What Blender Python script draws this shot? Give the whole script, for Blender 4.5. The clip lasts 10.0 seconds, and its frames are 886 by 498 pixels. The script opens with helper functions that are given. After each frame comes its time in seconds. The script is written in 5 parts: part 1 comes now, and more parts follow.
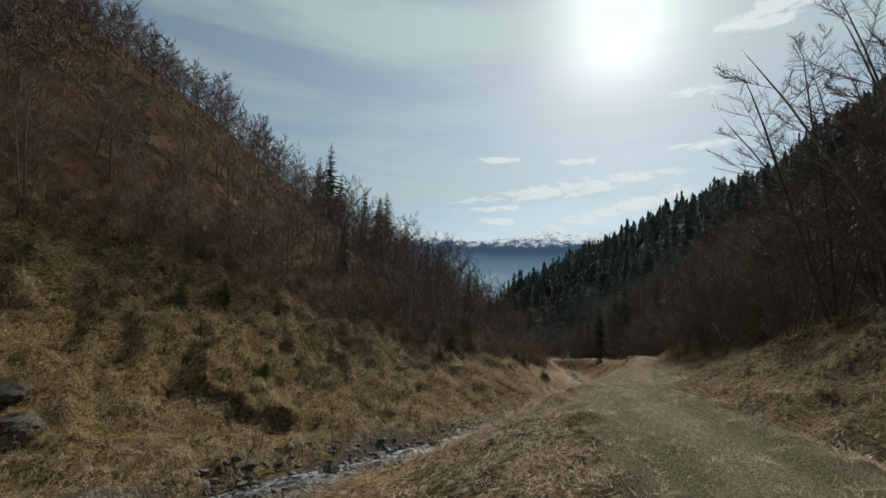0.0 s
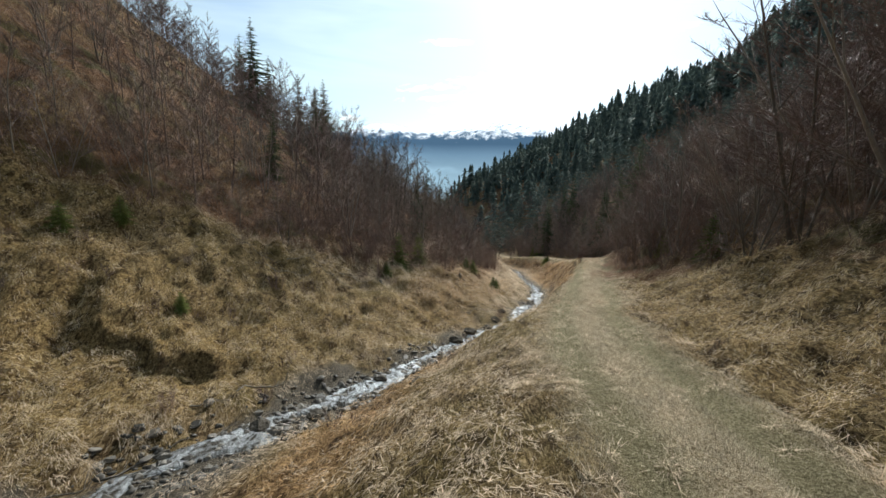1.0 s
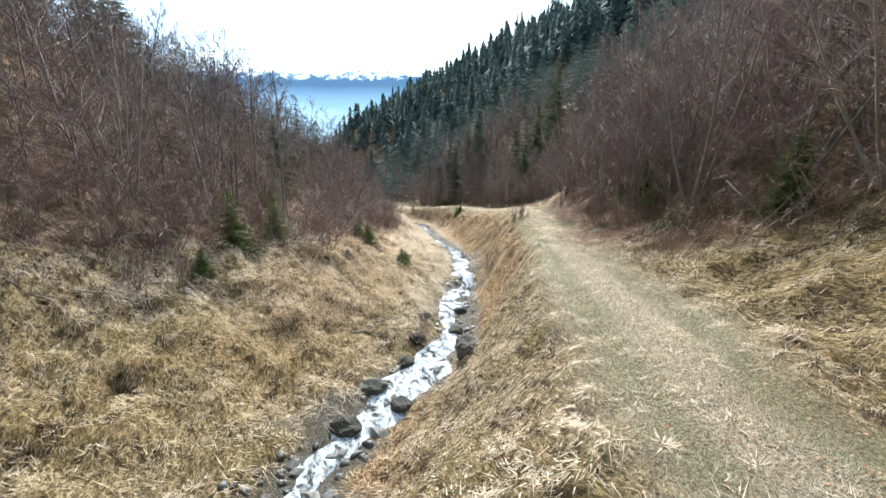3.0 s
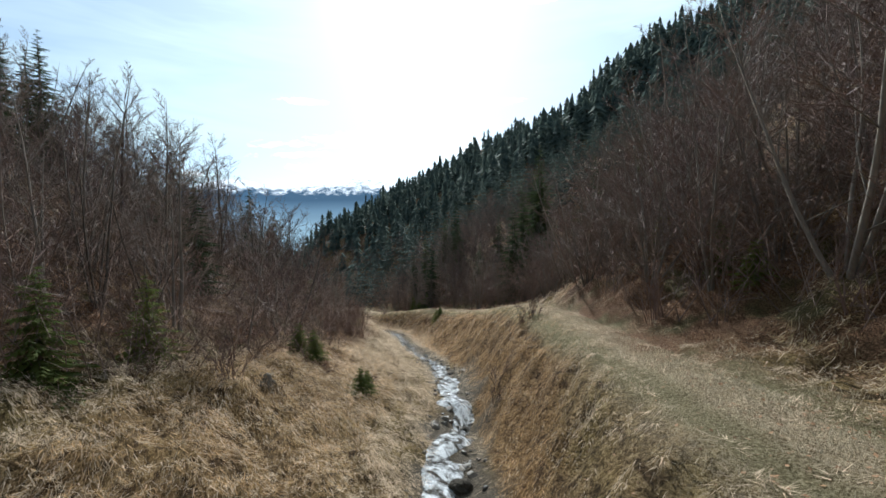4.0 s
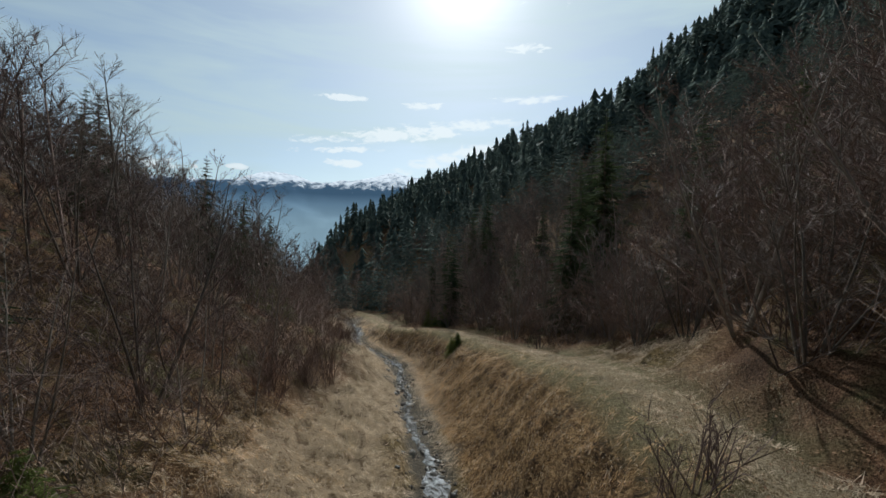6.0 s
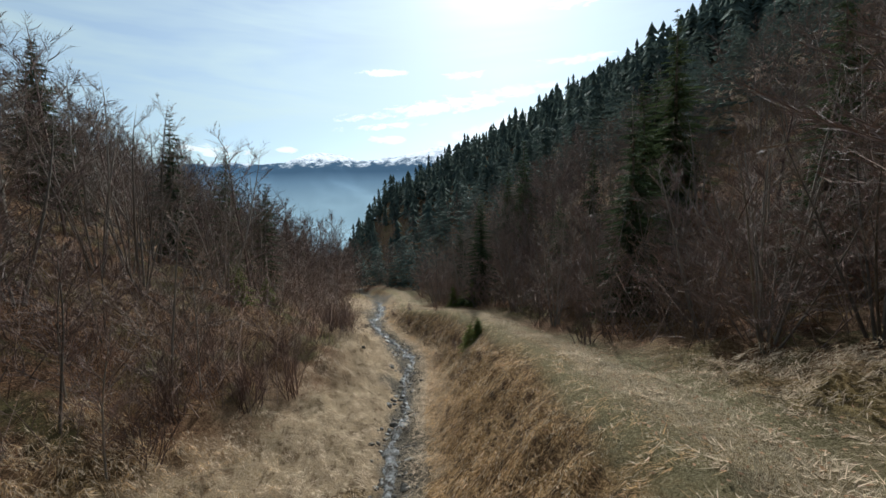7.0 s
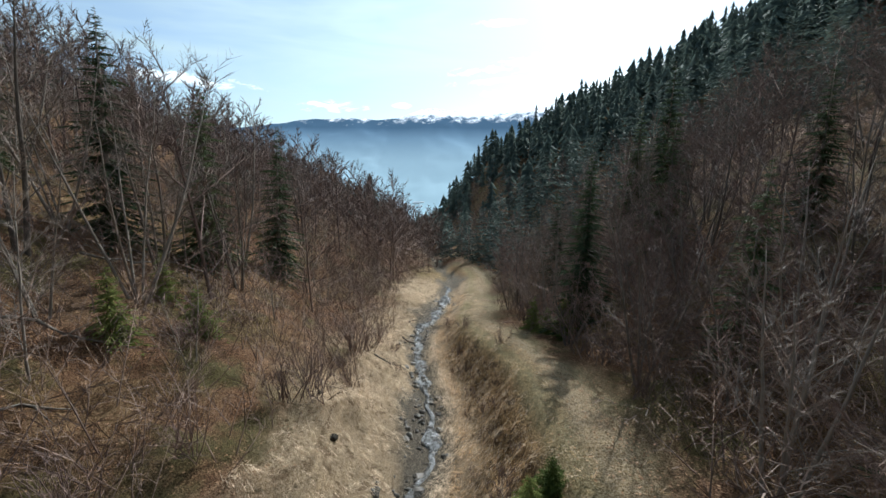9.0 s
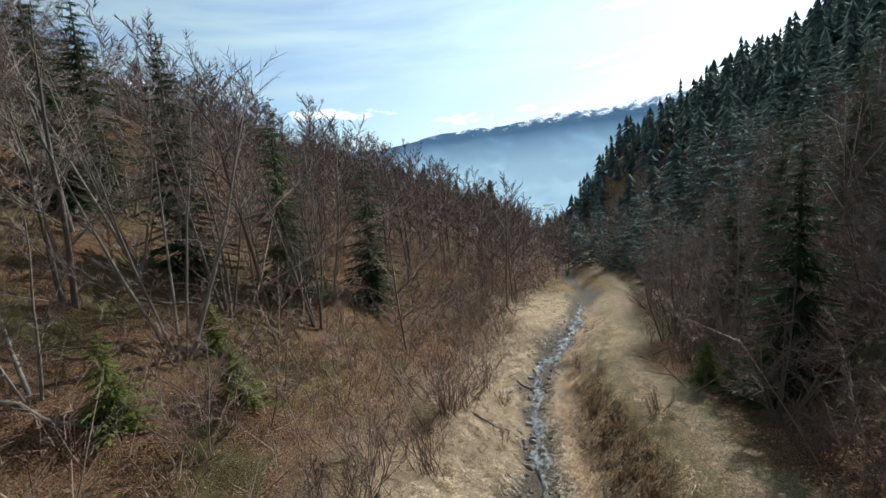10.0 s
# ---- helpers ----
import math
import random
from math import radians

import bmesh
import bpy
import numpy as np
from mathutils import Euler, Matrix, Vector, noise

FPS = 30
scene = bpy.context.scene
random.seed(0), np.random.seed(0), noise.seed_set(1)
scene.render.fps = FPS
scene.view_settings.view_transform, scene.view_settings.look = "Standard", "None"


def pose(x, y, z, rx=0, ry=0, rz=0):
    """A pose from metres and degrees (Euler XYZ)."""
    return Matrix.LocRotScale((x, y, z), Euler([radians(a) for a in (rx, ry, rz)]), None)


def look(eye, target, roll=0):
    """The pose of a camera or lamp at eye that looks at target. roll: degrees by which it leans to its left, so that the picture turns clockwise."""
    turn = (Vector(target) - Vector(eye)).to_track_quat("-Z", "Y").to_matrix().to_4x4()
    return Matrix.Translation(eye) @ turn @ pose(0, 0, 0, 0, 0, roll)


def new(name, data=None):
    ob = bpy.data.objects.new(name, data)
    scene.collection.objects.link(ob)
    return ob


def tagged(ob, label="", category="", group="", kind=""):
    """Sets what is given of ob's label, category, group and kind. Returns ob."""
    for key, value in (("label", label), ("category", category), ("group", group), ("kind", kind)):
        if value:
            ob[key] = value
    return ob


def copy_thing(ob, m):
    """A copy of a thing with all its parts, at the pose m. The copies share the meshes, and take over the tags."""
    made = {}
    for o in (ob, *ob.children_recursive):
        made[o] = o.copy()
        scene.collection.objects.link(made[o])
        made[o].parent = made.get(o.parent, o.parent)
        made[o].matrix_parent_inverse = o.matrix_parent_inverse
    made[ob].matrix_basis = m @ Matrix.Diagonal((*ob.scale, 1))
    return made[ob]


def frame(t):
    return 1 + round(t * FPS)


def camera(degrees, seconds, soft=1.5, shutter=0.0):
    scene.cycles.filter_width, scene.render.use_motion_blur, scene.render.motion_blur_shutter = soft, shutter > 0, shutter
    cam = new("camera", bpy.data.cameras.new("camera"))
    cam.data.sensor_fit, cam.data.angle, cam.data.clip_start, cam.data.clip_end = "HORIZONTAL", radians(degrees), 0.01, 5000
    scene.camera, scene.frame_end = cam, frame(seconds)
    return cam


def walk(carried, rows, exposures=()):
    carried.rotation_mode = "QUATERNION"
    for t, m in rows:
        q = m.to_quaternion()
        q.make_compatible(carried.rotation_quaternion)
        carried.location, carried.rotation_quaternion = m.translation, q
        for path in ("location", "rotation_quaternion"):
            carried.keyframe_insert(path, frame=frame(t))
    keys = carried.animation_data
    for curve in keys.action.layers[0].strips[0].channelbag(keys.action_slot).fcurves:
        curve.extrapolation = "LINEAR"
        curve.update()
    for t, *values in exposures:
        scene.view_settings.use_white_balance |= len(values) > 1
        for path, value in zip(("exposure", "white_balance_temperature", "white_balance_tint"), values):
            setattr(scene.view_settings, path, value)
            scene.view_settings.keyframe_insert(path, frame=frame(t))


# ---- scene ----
cam = camera(92.6, 10.0)
PATH = [
    (0, (1.275, 1.4, 7.16), (1.266, 3.392, 7.331), 2.1),
    (0.5, (1.292, 2.044, 7.647), (1.405, 4.037, 7.53), 2.0),
    (1, (1.578, 3.569, 7.993), (1.811, 5.53, 7.675), 1.4),
    (1.5, (1.999, 5.983, 8.052), (2.362, 7.892, 7.581), 0.5),
    (2, (2.585, 8.63, 7.952), (3.092, 10.47, 7.356), -0.0),
    (2.2, (2.784, 9.684, 7.817), (3.343, 11.504, 7.204), 0.4),
    (3.3, (3.916, 14.688, 6.48), (4.661, 16.484, 6.009), -0.4),
    (3.5, (4.309, 15.821, 6.17), (5.092, 17.625, 5.804), -0.6),
    (4, (5.378, 18.624, 5.472), (6.215, 20.44, 5.411), -0.7),
    (4.5, (6.444, 21.089, 5.154), (7.278, 22.906, 5.185), -0.6),
    (5, (7.54, 23.261, 5.186), (8.357, 25.086, 5.224), -0.6),
    (5.5, (8.582, 25.04, 5.514), (9.352, 26.886, 5.502), -0.2),
    (6.8, (12.515, 31.048, 4.642), (13.034, 32.972, 4.469), 0.1),
    (7, (13.127, 31.894, 4.562), (13.604, 33.826, 4.361), -1.7),
    (7.5, (14.259, 34.586, 4.644), (14.622, 36.536, 4.384), -0.4),
    (8, (15.167, 36.966, 4.767), (15.408, 38.925, 4.446), 0.6),
    (8.5, (15.824, 39.018, 4.773), (15.947, 40.982, 4.417), 0.9),
    (9, (16.408, 41.061, 4.752), (16.398, 43.024, 4.366), 0.1),
    (9.5, (16.726, 43.176, 4.609), (16.502, 45.124, 4.216), -2.0),
    (10, (16.903, 45.07, 4.504), (16.285, 46.944, 4.176), -6.4),
]
walk(cam, [(t, look(eye, target, roll)) for t, eye, target, roll in PATH],
     [(t, stops, kelvin, 5) for t, stops, kelvin in ((0.0, -0.8, 6350), (0.5, -0.35, 6350), (1.0, 0.18, 6150), (2.0, 0.85, 5750), (3.3, 1.35, 5600), (3.6, 1.18, 5600), (4.0, 0.2, 5900), (4.5, -0.6, 6050), (5.5, -0.67, 6000), (6.8, -0.2, 6050), (7.5, 0.0, 5850), (9.0, 0.23, 5850), (10.0, 0.24, 5850))])

# ---- world and sun ----
SUN_EL, SUN_AZ = radians(32.5), radians(22.5)   # azimuth from +y towards +x
world = bpy.data.worlds.new("world")
scene.world = world
world.use_nodes = True
wn, wl = world.node_tree.nodes, world.node_tree.links
wn.clear()
w_out = wn.new("ShaderNodeOutputWorld")
w_bg = wn.new("ShaderNodeBackground")
w_sky = wn.new("ShaderNodeTexSky")
w_sky.sky_type = "NISHITA"
w_sky.sun_disc = False
w_sky.sun_elevation, w_sky.sun_rotation = SUN_EL, SUN_AZ
w_sky.altitude, w_sky.air_density, w_sky.dust_density, w_sky.ozone_density = 900, 1.0, 0.9, 1.5
w_tc = wn.new("ShaderNodeTexCoord")
w_map = wn.new("ShaderNodeMapping")
w_map.inputs["Scale"].default_value = (1.0, 1.0, 7.0)
w_map.inputs["Location"].default_value = (0.6, 0.3, 0.1)
w_map.inputs["Rotation"].default_value = (0.0, radians(7), 0.0)
w_noise = wn.new("ShaderNodeTexNoise")
w_noise.inputs["Scale"].default_value = 1.7
w_noise.inputs["Detail"].default_value = 4
w_noise.inputs["Roughness"].default_value = 0.58
w_noise.inputs["Distortion"].default_value = 0.35
w_ramp = wn.new("ShaderNodeValToRGB")
w_ramp.color_ramp.elements[0].position, w_ramp.color_ramp.elements[0].color = 0.42, (0.34, 0.34, 0.34, 1)
w_ramp.color_ramp.elements[1].position, w_ramp.color_ramp.elements[1].color = 0.70, (1, 1, 1, 1)
w_mix = wn.new("ShaderNodeMixRGB")
# thin cloud, brightest towards the sun
w_dot = wn.new("ShaderNodeVectorMath")
w_dot.operation = "DOT_PRODUCT"
w_dot.inputs[1].default_value = (math.sin(SUN_AZ) * math.cos(SUN_EL), math.cos(SUN_AZ) * math.cos(SUN_EL), math.sin(SUN_EL))
wl.new(w_tc.outputs["Generated"], w_dot.inputs[0])
w_side = wn.new("ShaderNodeMapRange")
w_side.inputs["From Min"].default_value, w_side.inputs["From Max"].default_value = -0.25, 0.95
w_side.inputs["To Min"].default_value, w_side.inputs["To Max"].default_value = 0.28, 1.0
wl.new(w_dot.outputs["Value"], w_side.inputs["Value"])
w_veil = wn.new("ShaderNodeMixRGB")
w_veil.blend_type = "MULTIPLY"
w_veil.inputs["Fac"].default_value = 1.0
w_veil.inputs["Color1"].default_value = (6.25, 7.55, 7.55, 1)
wl.new(w_side.outputs[0], w_veil.inputs["Color2"])
wl.new(w_veil.outputs["Color"], w_mix.inputs["Color2"])
w_thin = wn.new("ShaderNodeMath")
w_thin.operation = "MULTIPLY"
w_thin.inputs[1].default_value = 0.85
wl.new(w_tc.outputs["Generated"], w_map.inputs["Vector"])
wl.new(w_map.outputs["Vector"], w_noise.inputs["Vector"])
wl.new(w_noise.outputs["Fac"], w_ramp.inputs["Fac"])
wl.new(w_ramp.outputs["Color"], w_thin.inputs[0])
wl.new(w_thin.outputs["Value"], w_mix.inputs["Fac"])
wl.new(w_sky.outputs["Color"], w_mix.inputs["Color1"])
# banks and streaks of cloud: bearing, height, half length, half depth, climb (degrees)
CLOUDS = ((15.5, 13.0, 16.0, 1.25, 0.12), (22.5, 10.4, 10.0, 1.3, 0.26), (5.2, 10.4, 6.0, 0.5, 0.05), (6.8, 8.9, 2.6, 0.7, 0.0),
          (17.0, 16.6, 3.6, 0.6, 0.0), (31.0, 17.2, 6.0, 0.7, 0.0), (6.6, 16.9, 3.2, 0.5, 0.0), (30.5, 23.0, 3.0, 0.7, 0.0),
          (38.0, 29.0, 7.0, 1.6, 0.1), (-14.6, 7.2, 4.2, 0.9, 0.0), (-5.8, 7.5, 1.3, 0.5, 0.0), (-31.0, 9.3, 9.0, 0.8, -0.05),
          (46.0, 14.0, 14.0, 1.5, 0.1), (-62.0, 13.0, 16.0, 1.6, 0.0))


def w_math(op, a, b=None, c=None):
    m = wn.new("ShaderNodeMath")
    m.operation = op
    for k, v in enumerate((a, b, c)):
        if isinstance(v, bpy.types.NodeSocket):
            wl.new(v, m.inputs[k])
        elif v is not None:
            m.inputs[k].default_value = v
    return m.outputs[0]


w_sep = wn.new("ShaderNodeSeparateXYZ")
w_map2 = wn.new("ShaderNodeMapping")
w_map2.inputs["Scale"].default_value = (1.0, 1.0, 2.6)
w_noise2 = wn.new("ShaderNodeTexNoise")
for key, value in (("Scale", 22.0), ("Detail", 9), ("Roughness", 0.62), ("Distortion", 0.5)):
    w_noise2.inputs[key].default_value = value
wl.new(w_tc.outputs["Generated"], w_map2.inputs["Vector"])
wl.new(w_map2.outputs["Vector"], w_noise2.inputs["Vector"])
wl.new(w_tc.outputs["Generated"], w_sep.inputs[0])
w_az = w_math("MULTIPLY", w_math("ARCTAN2", w_sep.outputs["X"], w_sep.outputs["Y"]), 57.2958)
w_el = w_math("MULTIPLY", w_math("ARCSINE", w_sep.outputs["Z"]), 57.2958)
w_all = -1.5
for c_az, c_el, c_long, c_deep, c_climb in CLOUDS:
    da = w_math("SUBTRACT", w_az, c_az)
    de = w_math("SUBTRACT", w_math("SUBTRACT", w_el, c_el), w_math("MULTIPLY", da, c_climb))
    q = w_math("ADD", w_math("POWER", w_math("DIVIDE", da, c_long), 2.0), w_math("POWER", w_math("ABSOLUTE", w_math("DIVIDE", de, c_deep)), 2.0))
    w_all = w_math("MAXIMUM", w_all, w_math("SUBTRACT", 1.0, q))
w_shape = w_math("MULTIPLY_ADD", w_noise2.outputs["Fac"], 5.0, w_math("SUBTRACT", w_all, 2.72))
w_bank = wn.new("ShaderNodeMapRange")
w_bank.interpolation_type = "SMOOTHSTEP"
w_bank.inputs["From Min"].default_value, w_bank.inputs["From Max"].default_value = 0.0, 0.75
w_bank.inputs["To Max"].default_value = 0.85
wl.new(w_shape, w_bank.inputs["Value"])
w_mix2 = wn.new("ShaderNodeMixRGB")
w_mix2.inputs["Color2"].default_value = (9.6, 9.9, 10.0, 1)
wl.new(w_bank.outputs[0], w_mix2.inputs["Fac"])
wl.new(w_mix.outputs["Color"], w_mix2.inputs["Color1"])
# the bright aureole of the sun in thin haze
w_pow = wn.new("ShaderNodeMath")
w_pow.operation = "POWER"
w_pow.inputs[1].default_value = 150.0
w_pos = wn.new("ShaderNodeMath")
w_pos.operation = "MAXIMUM"
w_pos.inputs[1].default_value = 0.0
w_add = wn.new("ShaderNodeMixRGB")
w_add.blend_type = "ADD"
w_add.inputs["Color2"].default_value = (7.2, 7.1, 6.6, 1)
w_wide = wn.new("ShaderNodeMath")
w_wide.operation = "POWER"
w_wide.inputs[1].default_value = 3.5
w_glow = wn.new("ShaderNodeMath")
w_glow.operation = "MULTIPLY_ADD"
w_glow.inputs[1].default_value = 0.24
wl.new(w_dot.outputs["Value"], w_pos.inputs[0])
wl.new(w_pos.outputs[0], w_pow.inputs[0])
wl.new(w_pos.outputs[0], w_wide.inputs[0])
wl.new(w_wide.outputs[0], w_glow.inputs[0])
wl.new(w_pow.outputs[0], w_glow.inputs[2])
wl.new(w_glow.outputs[0], w_add.inputs["Fac"])
wl.new(w_mix2.outputs["Color"], w_add.inputs["Color1"])
wl.new(w_add.outputs["Color"], w_bg.inputs["Color"])
w_bg.inputs["Strength"].default_value = 0.12
wl.new(w_bg.outputs["Background"], w_out.inputs["Surface"])

sun = new("sun", bpy.data.lights.new("sun", "SUN"))
sun.data.energy, sun.data.angle, sun.data.color = 5.0, radians(0.6), (1.0, 0.97, 0.92)
sun_way = Vector((math.sin(SUN_AZ) * math.cos(SUN_EL), math.cos(SUN_AZ) * math.cos(SUN_EL), math.sin(SUN_EL)))
sun.matrix_world = look(sun_way * 200, (0, 0, 0))


# ---- materials ----
def material(name, rough=0.9):
    m = bpy.data.materials.new(name)
    m.use_nodes = True
    b = m.node_tree.nodes["Principled BSDF"]
    b.inputs["Roughness"].default_value = rough
    b.inputs["Specular IOR Level"].default_value = 0.3 if rough < 0.79 else 0.1
    return m, m.node_tree.nodes, m.node_tree.links, b


def node_noise(n, l, scale, detail=6, rough=0.6, stretch=(1, 1, 1), turn=(0, 0, 0), distort=0.0):
    tc, mp, nz = n.new("ShaderNodeTexCoord"), n.new("ShaderNodeMapping"), n.new("ShaderNodeTexNoise")
    mp.inputs["Scale"].default_value = stretch
    mp.inputs["Rotation"].default_value = turn
    nz.inputs["Scale"].default_value, nz.inputs["Detail"].default_value = scale, detail
    nz.inputs["Roughness"].default_value, nz.inputs["Distortion"].default_value = rough, distort
    l.new(tc.outputs["Object"], mp.inputs["Vector"])
    l.new(mp.outputs["Vector"], nz.inputs["Vector"])
    return nz.outputs["Fac"]


def node_ramp(n, l, fac, *stops):
    r = n.new("ShaderNodeValToRGB")
    e = r.color_ramp.elements
    while len(e) < len(stops):
        e.new(0.5)
    for k, (p, c) in enumerate(stops):
        e[k].position, e[k].color = p, (*c, 1)
    l.new(fac, r.inputs["Fac"])
    return r.outputs["Color"]


def node_mix(n, l, fac, a, b, how="MIX"):
    m = n.new("ShaderNodeMixRGB")
    m.blend_type = how
    for k, v in (("Fac", fac), ("Color1", a), ("Color2", b)):
        if isinstance(v, bpy.types.NodeSocket):
            l.new(v, m.inputs[k])
        elif isinstance(v, tuple):
            m.inputs[k].default_value = (*v, 1)
        else:
            m.inputs[k].default_value = v
    return m.outputs["Color"]


def node_bump(n, l, b, fac, strength, distance):
    bp = n.new("ShaderNodeBump")
    bp.inputs["Strength"].default_value, bp.inputs["Distance"].default_value = strength, distance
    l.new(fac, bp.inputs["Height"])
    l.new(bp.outputs["Normal"], b.inputs["Normal"])


def node_attr(n, name):
    a = n.new("ShaderNodeAttribute")
    a.attribute_name = name
    return a.outputs["Fac"]


def make_ground():
    m, n, l, b = material("dry_ground", 0.95)
    blades = node_noise(n, l, 11, 12, 0.8, (1.5, 0.6, 1), (0, 0, 0.5), 1.2)
    patch = node_noise(n, l, 0.55, 5, 0.6)
    fine = node_noise(n, l, 30, 8, 0.85)
    straw = node_ramp(n, l, blades, (0.40, (0.045, 0.027, 0.011)), (0.50, (0.220, 0.146, 0.068)), (0.60, (0.557, 0.401, 0.230)))
    straw2 = node_ramp(n, l, blades, (0.40, (0.037, 0.025, 0.008)), (0.51, (0.164, 0.114, 0.041)), (0.60, (0.409, 0.300, 0.142)))
    grass = node_mix(n, l, node_ramp(n, l, patch, (0.42, (0, 0, 0)), (0.6, (1, 1, 1))), straw, straw2)
    gold = node_ramp(n, l, blades, (0.40, (0.037, 0.022, 0.007)), (0.51, (0.197, 0.126, 0.048)), (0.60, (0.516, 0.358, 0.163)))
    grass = node_mix(n, l, node_attr(n, "m_gold"), grass, gold)
    rust = node_ramp(n, l, blades, (0.40, (0.045, 0.024, 0.010)), (0.51, (0.215, 0.12, 0.05)), (0.60, (0.48, 0.30, 0.145)))
    grass = node_mix(n, l, node_attr(n, "m_rust"), grass, rust)
    # dark pockets painted into the grass colour as shade between tufts
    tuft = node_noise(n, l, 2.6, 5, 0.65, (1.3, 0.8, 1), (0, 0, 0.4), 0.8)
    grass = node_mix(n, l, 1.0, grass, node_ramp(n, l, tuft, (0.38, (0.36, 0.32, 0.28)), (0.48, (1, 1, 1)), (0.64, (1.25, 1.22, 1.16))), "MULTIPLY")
    trackc = node_ramp(n, l, fine, (0.42, (0.12, 0.085, 0.045)), (0.5, (0.46, 0.355, 0.22)), (0.58, (0.84, 0.68, 0.48)))
    c = node_mix(n, l, node_attr(n, "m_track"), grass, trackc)
    rutc = node_ramp(n, l, fine, (0.40, (0.10, 0.08, 0.037)), (0.5, (0.205, 0.175, 0.086)), (0.60, (0.42, 0.355, 0.20)))
    c = node_mix(n, l, node_attr(n, "m_rut"), c, rutc)
    pale = node_ramp(n, l, fine, (0.40, (0.19, 0.13, 0.08)), (0.5, (0.48, 0.35, 0.225)), (0.60, (0.70, 0.54, 0.375)))
    # the same painted pocket shade, on the pale turf
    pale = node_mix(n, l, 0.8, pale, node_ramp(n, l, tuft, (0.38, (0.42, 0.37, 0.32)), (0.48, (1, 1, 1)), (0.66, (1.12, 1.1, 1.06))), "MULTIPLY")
    c = node_mix(n, l, node_attr(n, "m_pale"), c, pale)
    litter = node_ramp(n, l, fine, (0.40, (0.035, 0.018, 0.010)), (0.5, (0.175, 0.09, 0.047)), (0.60, (0.40, 0.235, 0.13)))
    moss = node_ramp(n, l, fine, (0.38, (0.04, 0.03, 0.012)), (0.62, (0.2, 0.165, 0.07)))
    # darker litter patches, painted in for the shade under dense twigs
    wet = node_ramp(n, l, fine, (0.38, (0.02, 0.013, 0.009)), (0.5, (0.07, 0.042, 0.028)), (0.62, (0.19, 0.125, 0.085)))
    broad = node_noise(n, l, 0.22, 4, 0.6)
    litter = node_mix(n, l, node_ramp(n, l, broad, (0.52, (0, 0, 0)), (0.66, (0.7, 0.7, 0.7))), litter, wet)
    litter = node_mix(n, l, node_ramp(n, l, patch, (0.5, (0, 0, 0)), (0.62, (1, 1, 1))), litter, moss)
    c = node_mix(n, l, node_attr(n, "m_litter_shade"), c, litter)
    bed = node_ramp(n, l, fine, (0.38, (0.03, 0.025, 0.019)), (0.5, (0.12, 0.098, 0.072)), (0.62, (0.33, 0.27, 0.2)))
    c = node_mix(n, l, node_attr(n, "m_bed_ledge_shade"), c, bed)
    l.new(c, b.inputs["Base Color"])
    node_bump(n, l, b, node_mix(n, l, 0.4, blades, fine), 1.0, 0.16)
    return m


def make_varied(name, low, high, rough=0.85, scale=8.0, stretch=(1, 1, 1), bump=0.4, dist=0.02, island=False, through_light=0.0):
    """A two-tone grain that also varies from piece to piece."""
    m, n, l, b = material(name, rough)
    grain = node_noise(n, l, scale, 6, 0.65, stretch)
    if island:
        rnd = n.new("ShaderNodeNewGeometry").outputs["Random Per Island"]
    else:
        rnd = n.new("ShaderNodeObjectInfo").outputs["Random"]
    both = n.new("ShaderNodeMath")
    both.operation = "MULTIPLY_ADD"
    l.new(rnd, both.inputs[0])
    both.inputs[1].default_value = 0.68 if island else 0.55
    half = n.new("ShaderNodeMath")
    half.operation = "MULTIPLY"
    half.inputs[1].default_value = 0.55 if island else 0.6
    l.new(grain, half.inputs[0])
    l.new(half.outputs[0], both.inputs[2])
    c = node_ramp(n, l, both.outputs[0], (0.15, low), (0.85, high))
    l.new(c, b.inputs["Base Color"])
    if bump:
        node_bump(n, l, b, grain, bump, dist)
    if through_light:
        out = n["Material Output"]
        tr, mx = n.new("ShaderNodeBsdfTranslucent"), n.new("ShaderNodeMixShader")
        l.new(c, tr.inputs["Color"])
        mx.inputs[0].default_value = through_light
        l.new(b.outputs[0], mx.inputs[1])
        l.new(tr.outputs[0], mx.inputs[2])
        l.new(mx.outputs[0], out.inputs["Surface"])
    return m


M_GROUND = make_ground()
M_BARK = make_varied("grey_bark", (0.07, 0.058, 0.046), (0.30, 0.26, 0.215), 0.9, 5, (4, 4, 0.7), 0.6, 0.03)
M_TWIG = make_varied("brown_twigs", (0.08, 0.059, 0.047), (0.29, 0.228, 0.182), 0.7, 3, (1, 1, 1), 0.0)
M_TWIG_RED = make_varied("reddish_twigs", (0.075, 0.047, 0.038), (0.25, 0.167, 0.137), 0.7, 3, (1, 1, 1), 0.0)
M_WOODS = make_varied("far_twigs", (0.065, 0.047, 0.04), (0.25, 0.182, 0.152), 0.85, 0.3, (1, 1, 1), 0.0, island=True)
M_TWIG_THICKET = make_varied("thicket_twigs", (0.08, 0.05, 0.039), (0.275, 0.187, 0.142), 0.75, 0.5, (1, 1, 1), 0.0, island=True)
M_NEEDLE = make_varied("spruce_needles", (0.032, 0.05, 0.024), (0.09, 0.115, 0.048), 0.85, 2, (1, 1, 1), 0.0, through_light=0.25)
# paler and bluer than the near needles: aerial haze put into the colour
M_HAZED_NEEDLE = make_varied("hazed_spruce_needles", (0.055, 0.078, 0.07), (0.112, 0.138, 0.112), 0.85, 0.3, (1, 1, 1), 0.0, island=True, through_light=0.25)
M_YOUNG = make_varied("young_needles", (0.055, 0.08, 0.018), (0.17, 0.19, 0.05), 0.8, 4, (1, 1, 1), 0.0, through_light=0.35)
